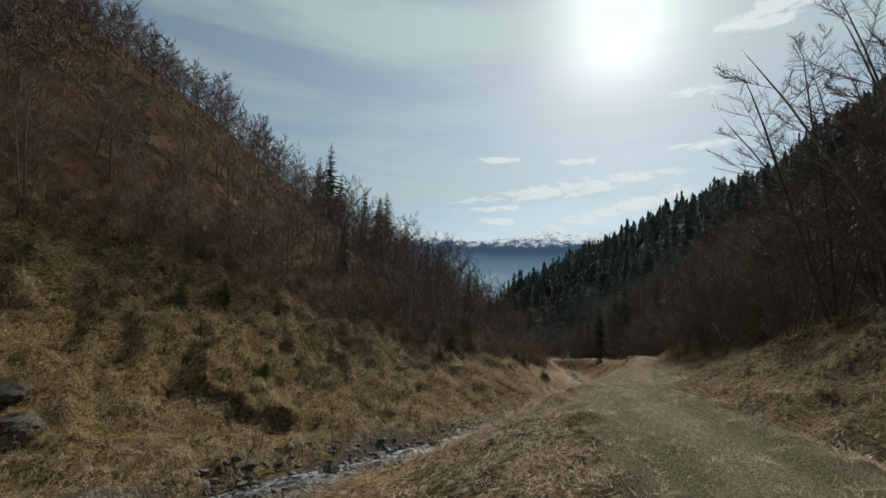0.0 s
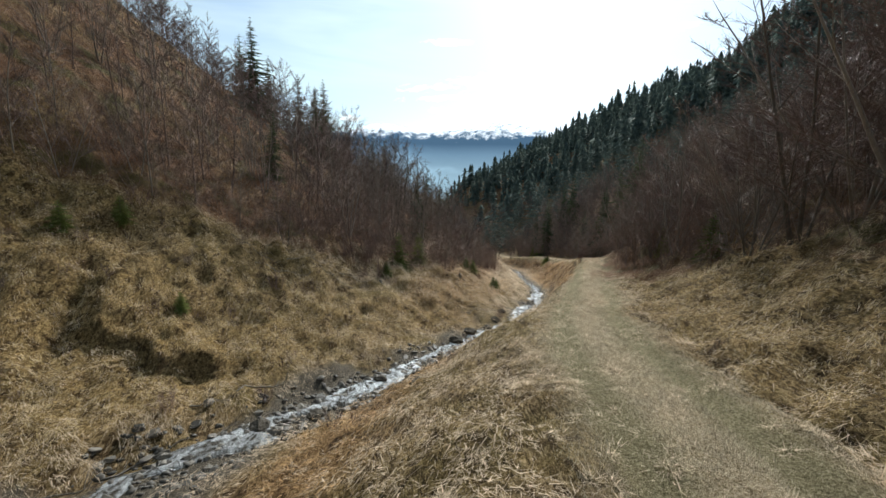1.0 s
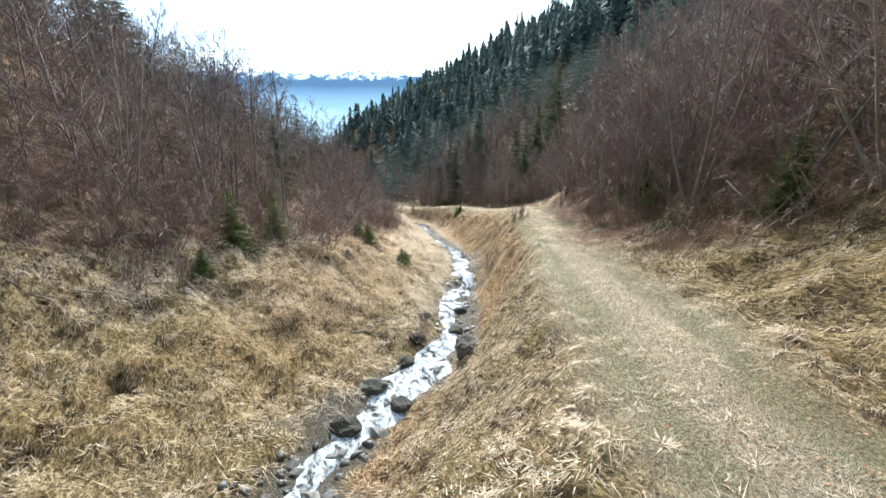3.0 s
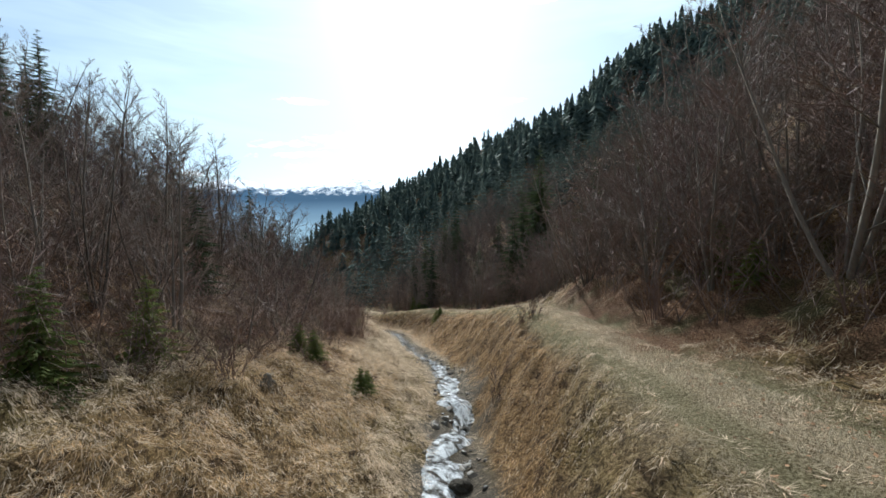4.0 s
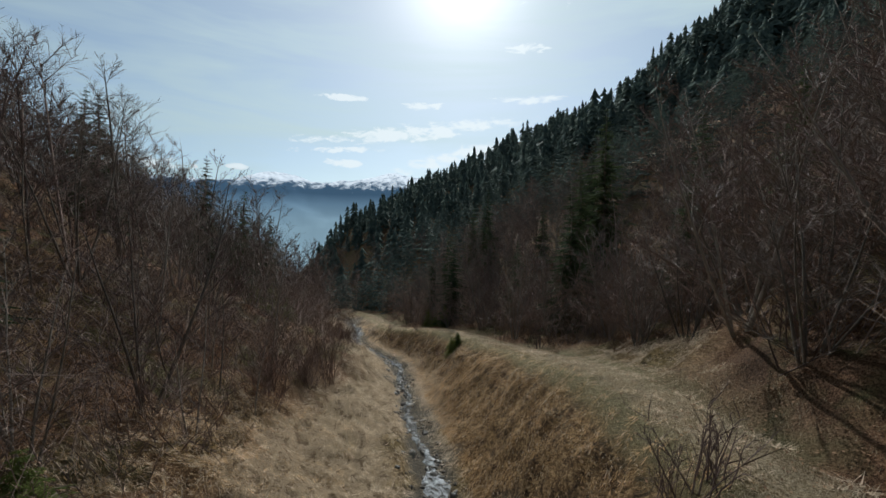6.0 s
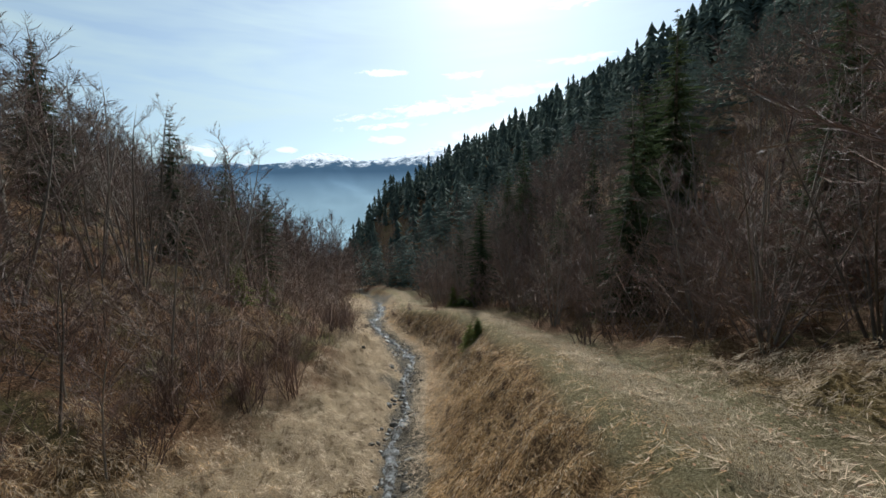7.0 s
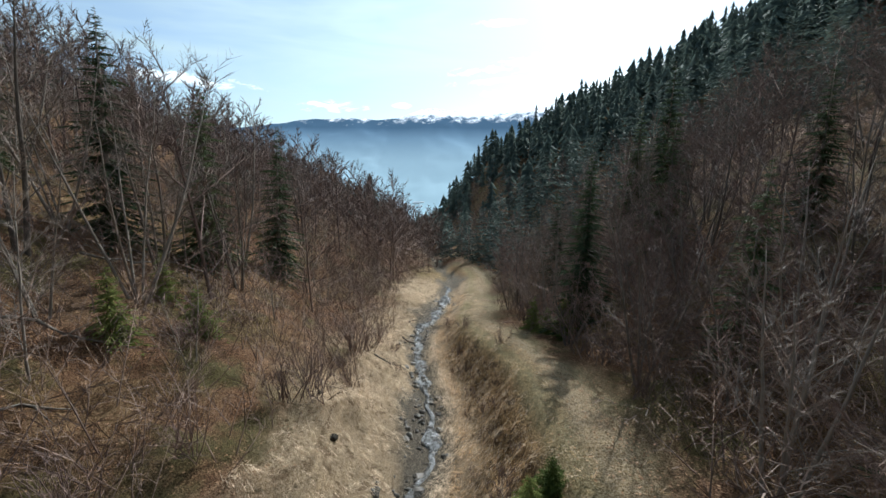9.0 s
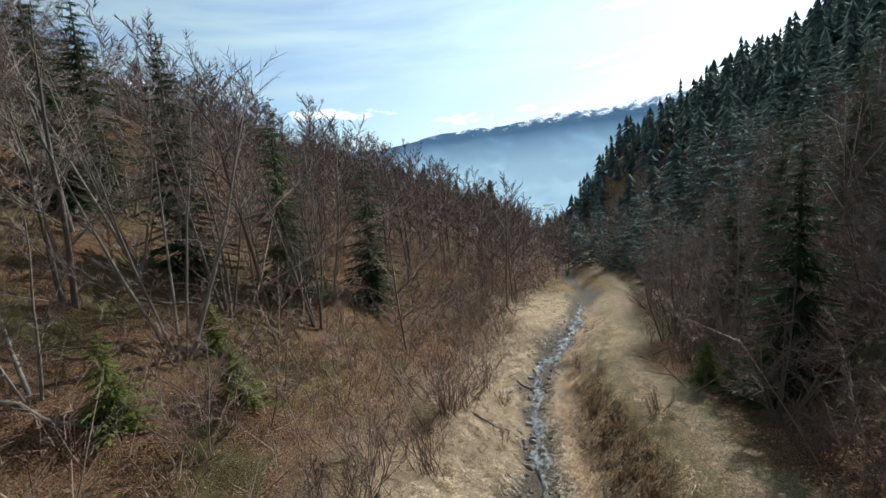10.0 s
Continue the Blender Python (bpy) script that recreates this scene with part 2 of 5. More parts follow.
M_STRAW = make_varied("dry_blades", (0.18, 0.128, 0.078), (0.90, 0.70, 0.49), 0.8, 1.2, (1, 1, 1), 0.0, island=True, through_light=0.35)
M_GOLD = make_varied("golden_blades", (0.10, 0.066, 0.026), (0.72, 0.54, 0.28), 0.8, 1.2, (1, 1, 1), 0.0, island=True, through_light=0.35)
M_RUST = make_varied("rust_blades", (0.15, 0.082, 0.034), (0.86, 0.56, 0.28), 0.8, 1.2, (1, 1, 1), 0.0, island=True, through_light=0.5)
M_SHORT = make_varied("track_grass", (0.2, 0.15, 0.08), (0.78, 0.64, 0.44), 0.8, 0.7, (1, 1, 1), 0.0, island=True, through_light=0.3)
M_OLD_WOOD = make_varied("weathered_wood", (0.12, 0.095, 0.07), (0.42, 0.37, 0.30), 0.85, 4, (1, 1, 8), 0.5, 0.01)
M_STONE = make_varied("wet_stone", (0.025, 0.02, 0.015), (0.19, 0.16, 0.125), 0.5, 6, (1, 1, 1), 0.6, 0.03)
M_ROCK = make_varied("mossy_rock", (0.022, 0.018, 0.013), (0.13, 0.11, 0.085), 0.85, 3.5, (1, 1, 1), 0.9, 0.08)
M_PLASTER = make_varied("pale_plaster", (0.55, 0.56, 0.56), (0.75, 0.75, 0.73), 0.9, 0.2, (1, 1, 1), 0.0)
M_ROOF = make_varied("white_roof", (0.7, 0.72, 0.74), (0.85, 0.86, 0.87), 0.6, 0.2, (1, 1, 1), 0.0)
M_LEAF = make_varied("dead_leaves", (0.09, 0.045, 0.024), (0.47, 0.275, 0.155), 0.8, 1.5, (1, 1, 1), 0.0, island=True, through_light=0.25)


def make_water():
    m, n, l, b = material("stream_water", 0.08)
    b.inputs["Base Color"].default_value = (0.05, 0.05, 0.045, 1)
    b.inputs["IOR"].default_value = 1.33
    b.inputs["Specular IOR Level"].default_value = 0.6
    rip = node_noise(n, l, 6, 6, 0.7, (1, 1, 1), (0, 0, 0), 1.0)
    # white streaks: foam, plus sky and sun glints painted into the water colour
    foam_glint = node_noise(n, l, 3.6, 6, 0.7, (1.4, 0.8, 1), (0, 0, -0.4), 0.5)
    f = node_mix(n, l, 1.0, node_ramp(n, l, foam_glint, (0.41, (0, 0, 0)), (0.56, (1, 1, 1))), node_attr(n, "m_foam_glint"), "MULTIPLY")
    l.new(node_mix(n, l, f, (0.07, 0.06, 0.048), (0.74, 0.75, 0.76)), b.inputs["Base Color"])
    r = node_ramp(n, l, foam_glint, (0.5, (0.06, 0.06, 0.06)), (0.64, (0.5, 0.5, 0.5)))
    l.new(r, b.inputs["Roughness"])
    node_bump(n, l, b, rip, 0.9, 0.14)
    return m


M_WATER = make_water()


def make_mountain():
    m, n, l, b = material("hazed_far_mountain", 1.0)
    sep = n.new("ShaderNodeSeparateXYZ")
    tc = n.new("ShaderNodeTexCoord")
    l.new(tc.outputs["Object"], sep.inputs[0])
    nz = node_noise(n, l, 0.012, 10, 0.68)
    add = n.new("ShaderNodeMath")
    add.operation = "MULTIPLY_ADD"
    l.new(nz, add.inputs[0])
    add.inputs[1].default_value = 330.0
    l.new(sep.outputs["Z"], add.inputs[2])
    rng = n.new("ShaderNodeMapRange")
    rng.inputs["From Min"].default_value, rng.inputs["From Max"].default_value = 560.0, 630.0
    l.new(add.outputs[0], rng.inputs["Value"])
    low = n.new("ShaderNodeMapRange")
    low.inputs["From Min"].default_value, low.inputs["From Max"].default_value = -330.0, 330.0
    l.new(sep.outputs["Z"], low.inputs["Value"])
    # forest tone pales downhill: distance haze painted into the colour
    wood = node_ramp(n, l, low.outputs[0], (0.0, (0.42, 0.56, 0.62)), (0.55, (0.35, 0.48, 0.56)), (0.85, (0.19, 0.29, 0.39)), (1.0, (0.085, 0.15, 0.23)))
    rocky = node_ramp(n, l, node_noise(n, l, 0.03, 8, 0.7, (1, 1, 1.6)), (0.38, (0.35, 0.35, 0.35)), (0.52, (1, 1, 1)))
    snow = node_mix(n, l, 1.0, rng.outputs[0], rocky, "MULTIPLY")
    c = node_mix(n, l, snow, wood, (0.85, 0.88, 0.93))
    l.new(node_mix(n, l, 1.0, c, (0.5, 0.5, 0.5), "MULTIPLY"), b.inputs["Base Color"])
    # range and snow glow by themselves, added for haze and daylight
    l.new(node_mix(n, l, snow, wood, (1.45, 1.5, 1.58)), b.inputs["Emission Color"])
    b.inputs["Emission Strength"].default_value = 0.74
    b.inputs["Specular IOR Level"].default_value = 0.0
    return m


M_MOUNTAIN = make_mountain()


# ---- helpers for numbers and meshes ----
class Line:
    """A value along the valley, given at stations of y and smoothed."""
    def __init__(self, *stations, soft=9):
        ys, vs = zip(*stations)
        self.grid = np.arange(-80.0, 900.0, 0.5)
        v = np.interp(self.grid, ys, vs)
        k = np.hanning(soft + 2)[1:-1]
        pad = np.pad(v, soft // 2, mode="edge")
        self.v = np.convolve(pad, k / k.sum(), mode="valid")

    def __call__(self, y):
        return np.interp(y, self.grid, self.v)


LATTICE = np.random.RandomState(11).rand(256, 256)


def value_noise(x, y):
    xi, yi = np.floor(x).astype(int), np.floor(y).astype(int)
    fx, fy = x - xi, y - yi
    fx, fy = fx * fx * (3 - 2 * fx), fy * fy * (3 - 2 * fy)
    g = lambda a, b: LATTICE[a & 255, b & 255]
    return (g(xi, yi) * (1 - fx) + g(xi + 1, yi) * fx) * (1 - fy) + (g(xi, yi + 1) * (1 - fx) + g(xi + 1, yi + 1) * fx) * fy - 0.5


def fbm(x, y, size, octaves=3):
    v, a = 0.0, 1.0
    for k in range(octaves):
        v = v + a * value_noise(x / size + 17.3 * k, y / size + 5.1 * k)
        a, size = a * 0.5, size * 0.47
    return v


def mesh_of(name, verts, faces, mat, smooth=True):
    me = bpy.data.meshes.new(name)
    me.from_pydata([tuple(v) for v in verts], [], faces)
    me.materials.append(mat)
    if smooth:
        me.polygons.foreach_set("use_smooth", [True] * len(me.polygons))
    me.update()
    return me


def fast_mesh(name, verts, faces, mat, smooth=False):
    """verts n x 3, faces m x k, all of one size."""
    me = bpy.data.meshes.new(name)
    verts, faces = np.asarray(verts, np.float32), np.asarray(faces, np.int32)
    k = faces.shape[1]
    me.vertices.add(len(verts))
    me.vertices.foreach_set("co", verts.ravel())
    me.loops.add(faces.size)
    me.loops.foreach_set("vertex_index", faces.ravel())
    me.polygons.add(len(faces))
    me.polygons.foreach_set("loop_start", np.arange(0, faces.size, k, dtype=np.int32))
    me.materials.append(mat)
    if smooth:
        me.polygons.foreach_set("use_smooth", np.ones(len(faces), bool))
    me.update(calc_edges=True)
    return me


def part(name, me, parent, label=""):
    ob = new(name, me)
    ob.parent = parent
    return tagged(ob, label=label)


# ---- the lie of the land ----
STREAM_X = Line((-80, -24), (0, -9.5), (5, -6.8), (11, -3.4), (14, -1.0), (17, 1.6), (20, 4.5), (22, 6.4), (24, 8.1), (27, 9.4), (30, 10.9), (34, 12.6), (38, 13.5), (43, 14.4), (47, 15.3), (50, 15.9), (53, 15.9), (57, 15.2), (61, 15.2), (66, 16.2), (77, 16.8), (100, 14.5), (150, 9), (220, 2), (400, -15), (900, -60), soft=7)
STREAM_Z = Line((-80, 12), (0, 3.2), (11, 2.2), (15, 1.8), (22, 1.15), (30, 0.25), (36, -0.6), (47, -2.1), (53, -2.7), (60, -3.2), (77, -5.2), (120, -10.5), (200, -21), (400, -52), (600, -95), (900, -230))
TRACK_X = Line((-80, -10), (0, 3.2), (8, 5.1), (12, 6.1), (16, 7.7), (18, 8.8), (24, 11.9), (30, 14.8), (34, 16.5), (37, 17.5), (41, 18.6), (45, 19.2), (49, 19.5), (53, 19.2), (57, 18.3), (61, 18.0), (66, 18.6), (77, 19.4), (100, 17.5), (150, 12), (220, 5), (400, -12), (900, -57))
TRACK_Z = Line((-80, 15), (0, 5.75), (8, 5.1), (12, 4.6), (16, 4.1), (18, 3.75), (24, 3.3), (28, 3.0), (31, 2.72), (34, 2.38), (36, 2.0), (39, 1.3), (43, 0.5), (47, -0.08), (52, -0.75), (57, -1.7), (60, -2.3), (66, -3.2), (77, -4.6), (120, -9.5), (200, -20), (400, -51), (600, -94), (900, -229))
LEFT_D = (0.0, 0.6, 1.0, 3.0, 5.0, 8.0, 14.0)
LEFT_H = [Line((0, a), (15, b), (22, c), (29, d), (34, e), (41, f), (48, g), (56, h), (70, i), soft=13) for a, b, c, d, e, f, g, h, i in (
    (0, 0, 0, 0, 0, 0, 0, 0, 0),
    (0.05, 0.05, 0.05, 0.05, 0.05, 0.05, 0.05, 0.05, 0.05),
    (0.3, 0.25, 0.2, 0.2, 0.2, 0.25, 0.35, 0.3, 0.25),
    (0.7, 0.4, 0.4, 0.9, 0.6, 0.7, 1.5, 1.1, 0.8),
    (1.4, 0.6, 0.7, 1.9, 1.4, 1.5, 2.7, 2.2, 1.7),
    (3.0, 1.5, 1.6, 2.4, 2.5, 3.2, 4.2, 3.9, 3.3),
    (6.3, 4.6, 4.6, 5.0, 5.6, 6.8, 7.4, 7.2, 6.2))]
LEFT_K = Line((0, 0.60), (25, 0.63), (42, 0.71), (52, 0.73), (65, 0.66), (80, 0.48), (98, 0.31), (112, 0.29), (150, 0.45), (220, 0.48), (400, 0.45))
RIGHT_SHELF = Line((0, 0.4), (24, 0.4), (34, 0.4), (37, 2.6), (40, 2.6), (46, 1.6), (52, 1.0), (60, 0.4))
TRACK_HALF = Line((0, 1.5), (24, 1.5), (28, 0.9), (33, 1.0), (36, 1.5), (60, 1.5))
RIGHT_K = Line((0, 0.54), (30, 0.60), (60, 0.671), (90, 0.743), (120, 0.61), (150, 0.547), (180, 0.494), (230, 0.447), (300, 0.401), (400, 0.352))
BED_W = Line((0, 1.7), (15, 1.65), (20, 1.25), (24, 1.0), (33, 0.85), (40, 0.55), (46, 0.55), (51, 0.7), (56, 0.6), (62, 0.8), (75, 0.8), (100, 0.7))
EDGE_LEFT = Line((-20, -24), (12, -18), (19, -16), (22.5, -11), (24, -6), (26, -1.5), (28.5, 2.6), (31, 5.4), (34, 8.0), (37, 8.9), (41, 9.9), (44, 11.0), (47, 12.4), (50, 13.2), (55, 13.4), (62, 13.2), (72, 13.6), (80, 14.6), (87, 16.4), (100, 15.2), (150, 9.7), (220, 2.7), (400, -14), soft=7)
EDGE_RIGHT = Line((-20, 10), (0, 11.5), (11, 12.9), (17, 13.4), (21, 14.3), (24, 13.7), (26, 14.5), (28, 15.4), (30, 16.5), (33, 18.2), (35.5, 21.0), (37.5, 19.9), (41, 20.0), (45, 20.5), (50, 20.9), (57, 19.7), (62, 19.4), (72, 20.0), (80, 19.6), (87, 17.0), (100, 14.6), (150, 9.2), (220, 2.3), (400, -15), soft=5)


def band(v, a, b, soft):
    return np.clip((v - a) / soft + 0.5, 0, 1) * np.clip((b - v) / soft + 0.5, 0, 1)


def scarp(x):
    """Where a worn ledge runs across the left meadow."""
    return 16.0 + 0.35 * np.sin(x * 1.7) + 0.15 * np.sin(x * 4.1)


def land(x, y, rough=True):
    """Height of the ground; x and y are arrays."""
    x, y = np.asarray(x, float), np.asarray(y, float)
    xs, zs, xt, zt = STREAM_X(y), STREAM_Z(y), TRACK_X(y), TRACK_Z(y)
    d, bw = xs - x, BED_W(y)
    left = np.zeros_like(x)
    cols = [h(y) for h in LEFT_H]
    for k in range(len(LEFT_D) - 1):
        a = LEFT_D[k] * (bw if k < 3 else 1)
        b = LEFT_D[k + 1] * (bw if k + 1 < 3 else 1)
        left = left + (cols[k + 1] - cols[k]) * np.clip((d - a) / (b - a), 0, 1)
    over = np.clip(d - 14, 0, None)
    crest = 170.0
    left = zs + left + LEFT_K(y) * np.where(over < crest, over - over**2 / (2.6 * crest), crest * (1 - 1 / 2.6) - 0.25 * (over - crest))
    e = x - xs
    foot, top = 0.8 * bw + 0.6 * np.clip((y - 35) / 6, 0, 1) * np.clip((62 - y) / 5, 0, 1), (xt - 1.15 + 0.4 * np.clip((y - 22) / 5, 0, 1)) - xs
    t = np.clip((e - foot) / np.maximum(top - foot, 0.3), 0, 1)
    t = 0.55 * t + 0.45 * t * t * (3 - 2 * t)
    mid = zs + 0.12 * np.clip((e - 0.5 * bw) / 0.3, 0, 1) + (zt - zs - 0.12) * t
    r = x - xt
    shelf = RIGHT_SHELF(y)
    f = np.clip(r - TRACK_HALF(y), 0, None)
    up = 0.12 * np.minimum(f, shelf)
    g = np.clip(f - shelf, 0, None)
    crest_r = 312.0
    g = np.where(g < crest_r, g - g**2 / (5.23 * crest_r), crest_r * (1 - 1 / 5.23) - 0.25 * (g - crest_r))
    up = up + RIGHT_K(y) * (g - 0.8 * (1 - np.exp(-g / 0.8)))
    up = up + 0.6 * np.clip(f / 1.2, 0, 1) * band(y, 26.5, 35, 3.0)
    # the spur that closes the valley
    up = up + 13.3 * np.clip(f / 14.3, 0, 1) * np.exp(-((y - 0.23 * f - 157) / 43.7) ** 2)
    ruts = -0.10 * (np.exp(-((r - 0.8) / 0.25) ** 2) + np.exp(-((r + 0.8) / 0.25) ** 2)) * (np.abs(r) < 1.6)
    right = zt + up + ruts
    z = np.where(d > 0, left, np.where(r < -1.15 + 0.4 * np.clip((y - 22) / 5, 0, 1), mid, right))
    if rough:
        calm = np.clip(1 - np.exp(-((r / 1.5) ** 4)), 0.15, 1) * np.clip((np.abs(e) - 0.5) / 0.8, 0.25, 1)
        z = z + calm * (0.30 * fbm(x, y, 2.3, 2) + 0.20 * fbm(x + 40, y, 0.85, 2))
        # turf combed into folds, and a ditch beside the track
        comb = value_noise(x / 0.75 + 0.5 * y, y / 1.5) + 0.6 * value_noise(x / 0.4 + 9 + y, y / 0.9)
        z = z + calm * 0.40 * comb * np.clip(np.clip((r - 1.7) / 0.5, 0, 1) + np.clip((d - 3) / 2, 0, 1), 0, 1) * np.clip((34 - y) / 6, 0, 1)
        z = z - 0.26 * np.exp(-((r - 1.85) / 0.26) ** 2) * np.clip((19 - y) / 4, 0, 1) * (0.6 + np.sin(y * 1.9) * 0.4)
        clods = 0.24 * fbm(x + 3, y, 0.75, 2) + 0.16 * np.abs(value_noise(x / 0.5, y / 0.6 + 7))
        z = z + clods * np.clip((e - 1.2) / 0.6, 0, 1) * np.clip((-1.2 - r) / 0.5, 0, 1) * np.clip((y - 20) / 6, 0, 1)
        # tufts with hollows between them
        tuft = np.abs(value_noise(x / 0.62 + 0.3 * y, y / 0.62)) + 0.6 * np.abs(value_noise(x / 0.36 + 4, y / 0.4 + 0.4 * x))
        z = z + 0.46 * (0.36 - tuft) * np.clip((np.abs(e) - 1.0) / 0.6, 0, 1) * np.clip((np.abs(r) - 1.0) / 0.6, 0.3, 1) * np.clip((62 - y) / 10, 0, 1)
        # worn scarps in the turf
        ledge = scarp(x)
        z = z + 0.5 * np.clip((y - ledge) / 0.24 + 0.5, 0, 1) * np.exp(-np.clip(y - ledge, 0, 9) / 2.2) * band(x, -7.4, -2.6, 1.2)
        z = z + 0.04 * np.sin(14 * z + 5 * fbm(x, y, 5.0, 2)) * np.clip((d - 4.5) / 2, 0, 1) * np.clip((40 - y) / 6, 0, 1) * calm
        lip = 1.9 + 0.25 * np.sin(y * 2.3)
        z = z + 0.4 * np.clip((d - lip) / 0.3 + 0.5, 0, 1) * np.exp(-np.clip(d - lip, 0, 9) / 1.5) * band(y, 46, 51.5, 1.0)
        slump = -3.2 + 0.3 * np.sin(y * 2.1)
        z = z - 0.5 * np.exp(-((r - slump) / 0.5) ** 2) * band(y, 27, 30.5, 1.2)
        away = np.clip((np.maximum(d - 12, r - 8)) / 40, 0, 1)
        z = z + away * 9 * fbm(x, y, 33, 3)
    return z


def slope_of(x, y):
    h = 0.4
    return (land(x + h, y) - land(x - h, y)) / (2 * h), (land(x, y + h) - land(x, y - h)) / (2 * h)


def make_land():
    gx = np.concatenate([-np.geomspace(520, 17, 50), np.arange(-16.6, 23, 0.19), np.geomspace(23.2, 560, 60)])
    gy = np.concatenate([-np.geomspace(80, 0.4, 30), np.arange(0, 66, 0.22), np.geomspace(66.3, 900, 80)])
    X, Y = np.meshgrid(gx, gy)
    Z = land(X, Y)
    nx, ny = len(gx), len(gy)
    i = (np.arange(ny - 1)[:, None] * nx + np.arange(nx - 1)[None]).ravel()
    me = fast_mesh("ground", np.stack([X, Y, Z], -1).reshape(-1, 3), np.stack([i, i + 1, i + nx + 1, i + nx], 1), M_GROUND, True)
    x, y = X.ravel(), Y.ravel()
    wob = 1.6 * fbm(x, y, 3.0, 3)
    d, r, e = STREAM_X(y) - x, x - TRACK_X(y), x - STREAM_X(y)
    litter = np.clip((EDGE_LEFT(y) - x + 2 * wob) / 1.6 + 0.3, 0, 1) + np.clip((x - EDGE_RIGHT(y) + 2 * wob) / 1.6 + 0.6, 0, 1)
    masks = {
        "m_track": (0.75 - 0.2 * np.clip((y - 26) / 8, 0, 1)) * band(r + 0.6 * wob, -1.3 + 0.7 * np.clip((y - 21) / 4, 0, 1), 1.25, 1.0),
        "m_rut": (0.8 - 0.2 * np.clip((y - 36) / 8, 0, 1)) * np.clip(band(r + 0.2 * wob, -1.15, -0.45, 0.3) + band(r + 0.2 * wob, 0.45, 1.2, 0.3), 0, 1),
        # leaf litter; beside the track its dark tone also stands in for tree shade
        "m_litter_shade": np.clip(np.clip(litter, 0, 1) * np.clip(0.9 + 0.9 * fbm(x + 9, y, 2.2, 3), 0.25, 1) + 0.2 * band(r, 0.8, 3, 0.6) * np.clip((y - 40) / 6, 0, 1) + 0.75 * band(r + wob, 0.5, 6, 0.9) * band(y, 23, 34, 3), 0, 1),
        # stream bed; also darkens the ledge face as bare soil and painted undercut shade
        "m_bed_ledge_shade": band(e / BED_W(y) + 0.4 * wob + 1.5 * fbm(x, y, 1.3, 2), -0.95, 0.9, 0.5) + 0.15 * band(y - scarp(x), -0.2, 0.08, 0.12) * band(x, -7.0, -3.2, 0.8),
        "m_rust": 0.8 * np.clip(band(r + 0.4 * wob, -6.5, np.where(y > 38, 0.0, -0.5 - 3.9 * np.clip((27 - y) / 8, 0, 1)), 1.2) * (e > 0.8) + 0.55 * band(d + wob, 2.2, 6.5, 1.5) * band(y, 22, 40, 6), 0, 1),
        "m_gold": 0.85 * np.clip(band(d + wob, 2.5, 40, 2) * band(y, -30, 22, 8) + band(r + wob, 2.2, 40, 1) * band(y, -30, 24, 8), 0, 1),
        "m_pale": 0.75 * band(d + 0.5 * wob, np.where(y > 40, -1.6, 0.9), 4.2, 0.6) * band(y, 33, 75, 6),
    }
    for key, v in masks.items():
        at = me.attributes.new(key, "FLOAT", "POINT")
        at.data.foreach_set("value", np.ascontiguousarray(v, np.float32))
    return tagged(new("ground", me), "valley ground of dry straw grass, leaf litter and a grassy track", "ground", kind="structure")


make_land()
# ---- end of structure ----


FAR_NEAR, FAR_DEEP = 2600.0, 1500.0


def far_height(az, u):
    """Height of the far range at a bearing, u from its foot to its crest."""
    deg = np.degrees(az)
    crest = np.interp(deg, (-75, -45, -30, -25, -21, -14.7, -10.5, -6, -2.4, 0, 3, 8, 13.8, 16.2, 22, 35, 75), (2.2, 3.6, 4.4, 4.9, 5.5, 6.1, 6.2, 6.0, 7.0, 6.9, 6.3, 6.8, 8.2, 7.7, 7.6, 6.5, 3.5))
    dist = FAR_NEAR + FAR_DEEP * u
    x, y = dist * np.sin(az), dist * np.cos(az)
    top = 4100 * np.tan(np.radians(crest))
    return -330 + (top + 330) * u**1.25 + (190 * fbm(x, y, 420, 5)) * (0.12 + 0.75 * u * (1 - u) + 0.22 * u**3)


def make_far():
    """The plain below the valley and the snowy range across it."""
    # range: crest heights by bearing in degrees, at about 4 km
    az = np.radians(np.linspace(-75, 75, 320))
    rows = 50
    verts = []
    for k in range(rows):
        u = k / (rows - 1)
        dist = FAR_NEAR + FAR_DEEP * u
        verts.append(np.stack([dist * np.sin(az), dist * np.cos(az), far_height(az, u)], -1))
    nx = len(az)
    i = (np.arange(rows - 1)[:, None] * nx + np.arange(nx - 1)[None]).ravel()
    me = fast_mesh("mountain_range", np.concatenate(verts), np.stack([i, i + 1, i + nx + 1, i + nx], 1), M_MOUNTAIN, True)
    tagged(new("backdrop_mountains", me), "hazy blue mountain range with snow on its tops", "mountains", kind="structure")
    gx, gy = np.linspace(-4600, 4600, 40), np.concatenate([np.linspace(-4600, 600, 12), np.linspace(760, 4600, 30)])
    X, Y = np.meshgrid(gx, gy)
    Z = np.full_like(X, -335.0)
    i = (np.arange(len(gy) - 1)[:, None] * 40 + np.arange(39)[None]).ravel()
    # lies below the ramp, so wholly in the painted haze tone
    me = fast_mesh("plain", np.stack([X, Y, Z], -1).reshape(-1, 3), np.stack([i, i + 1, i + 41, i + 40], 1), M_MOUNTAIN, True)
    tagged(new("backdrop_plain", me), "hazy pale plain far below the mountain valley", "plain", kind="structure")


make_far()


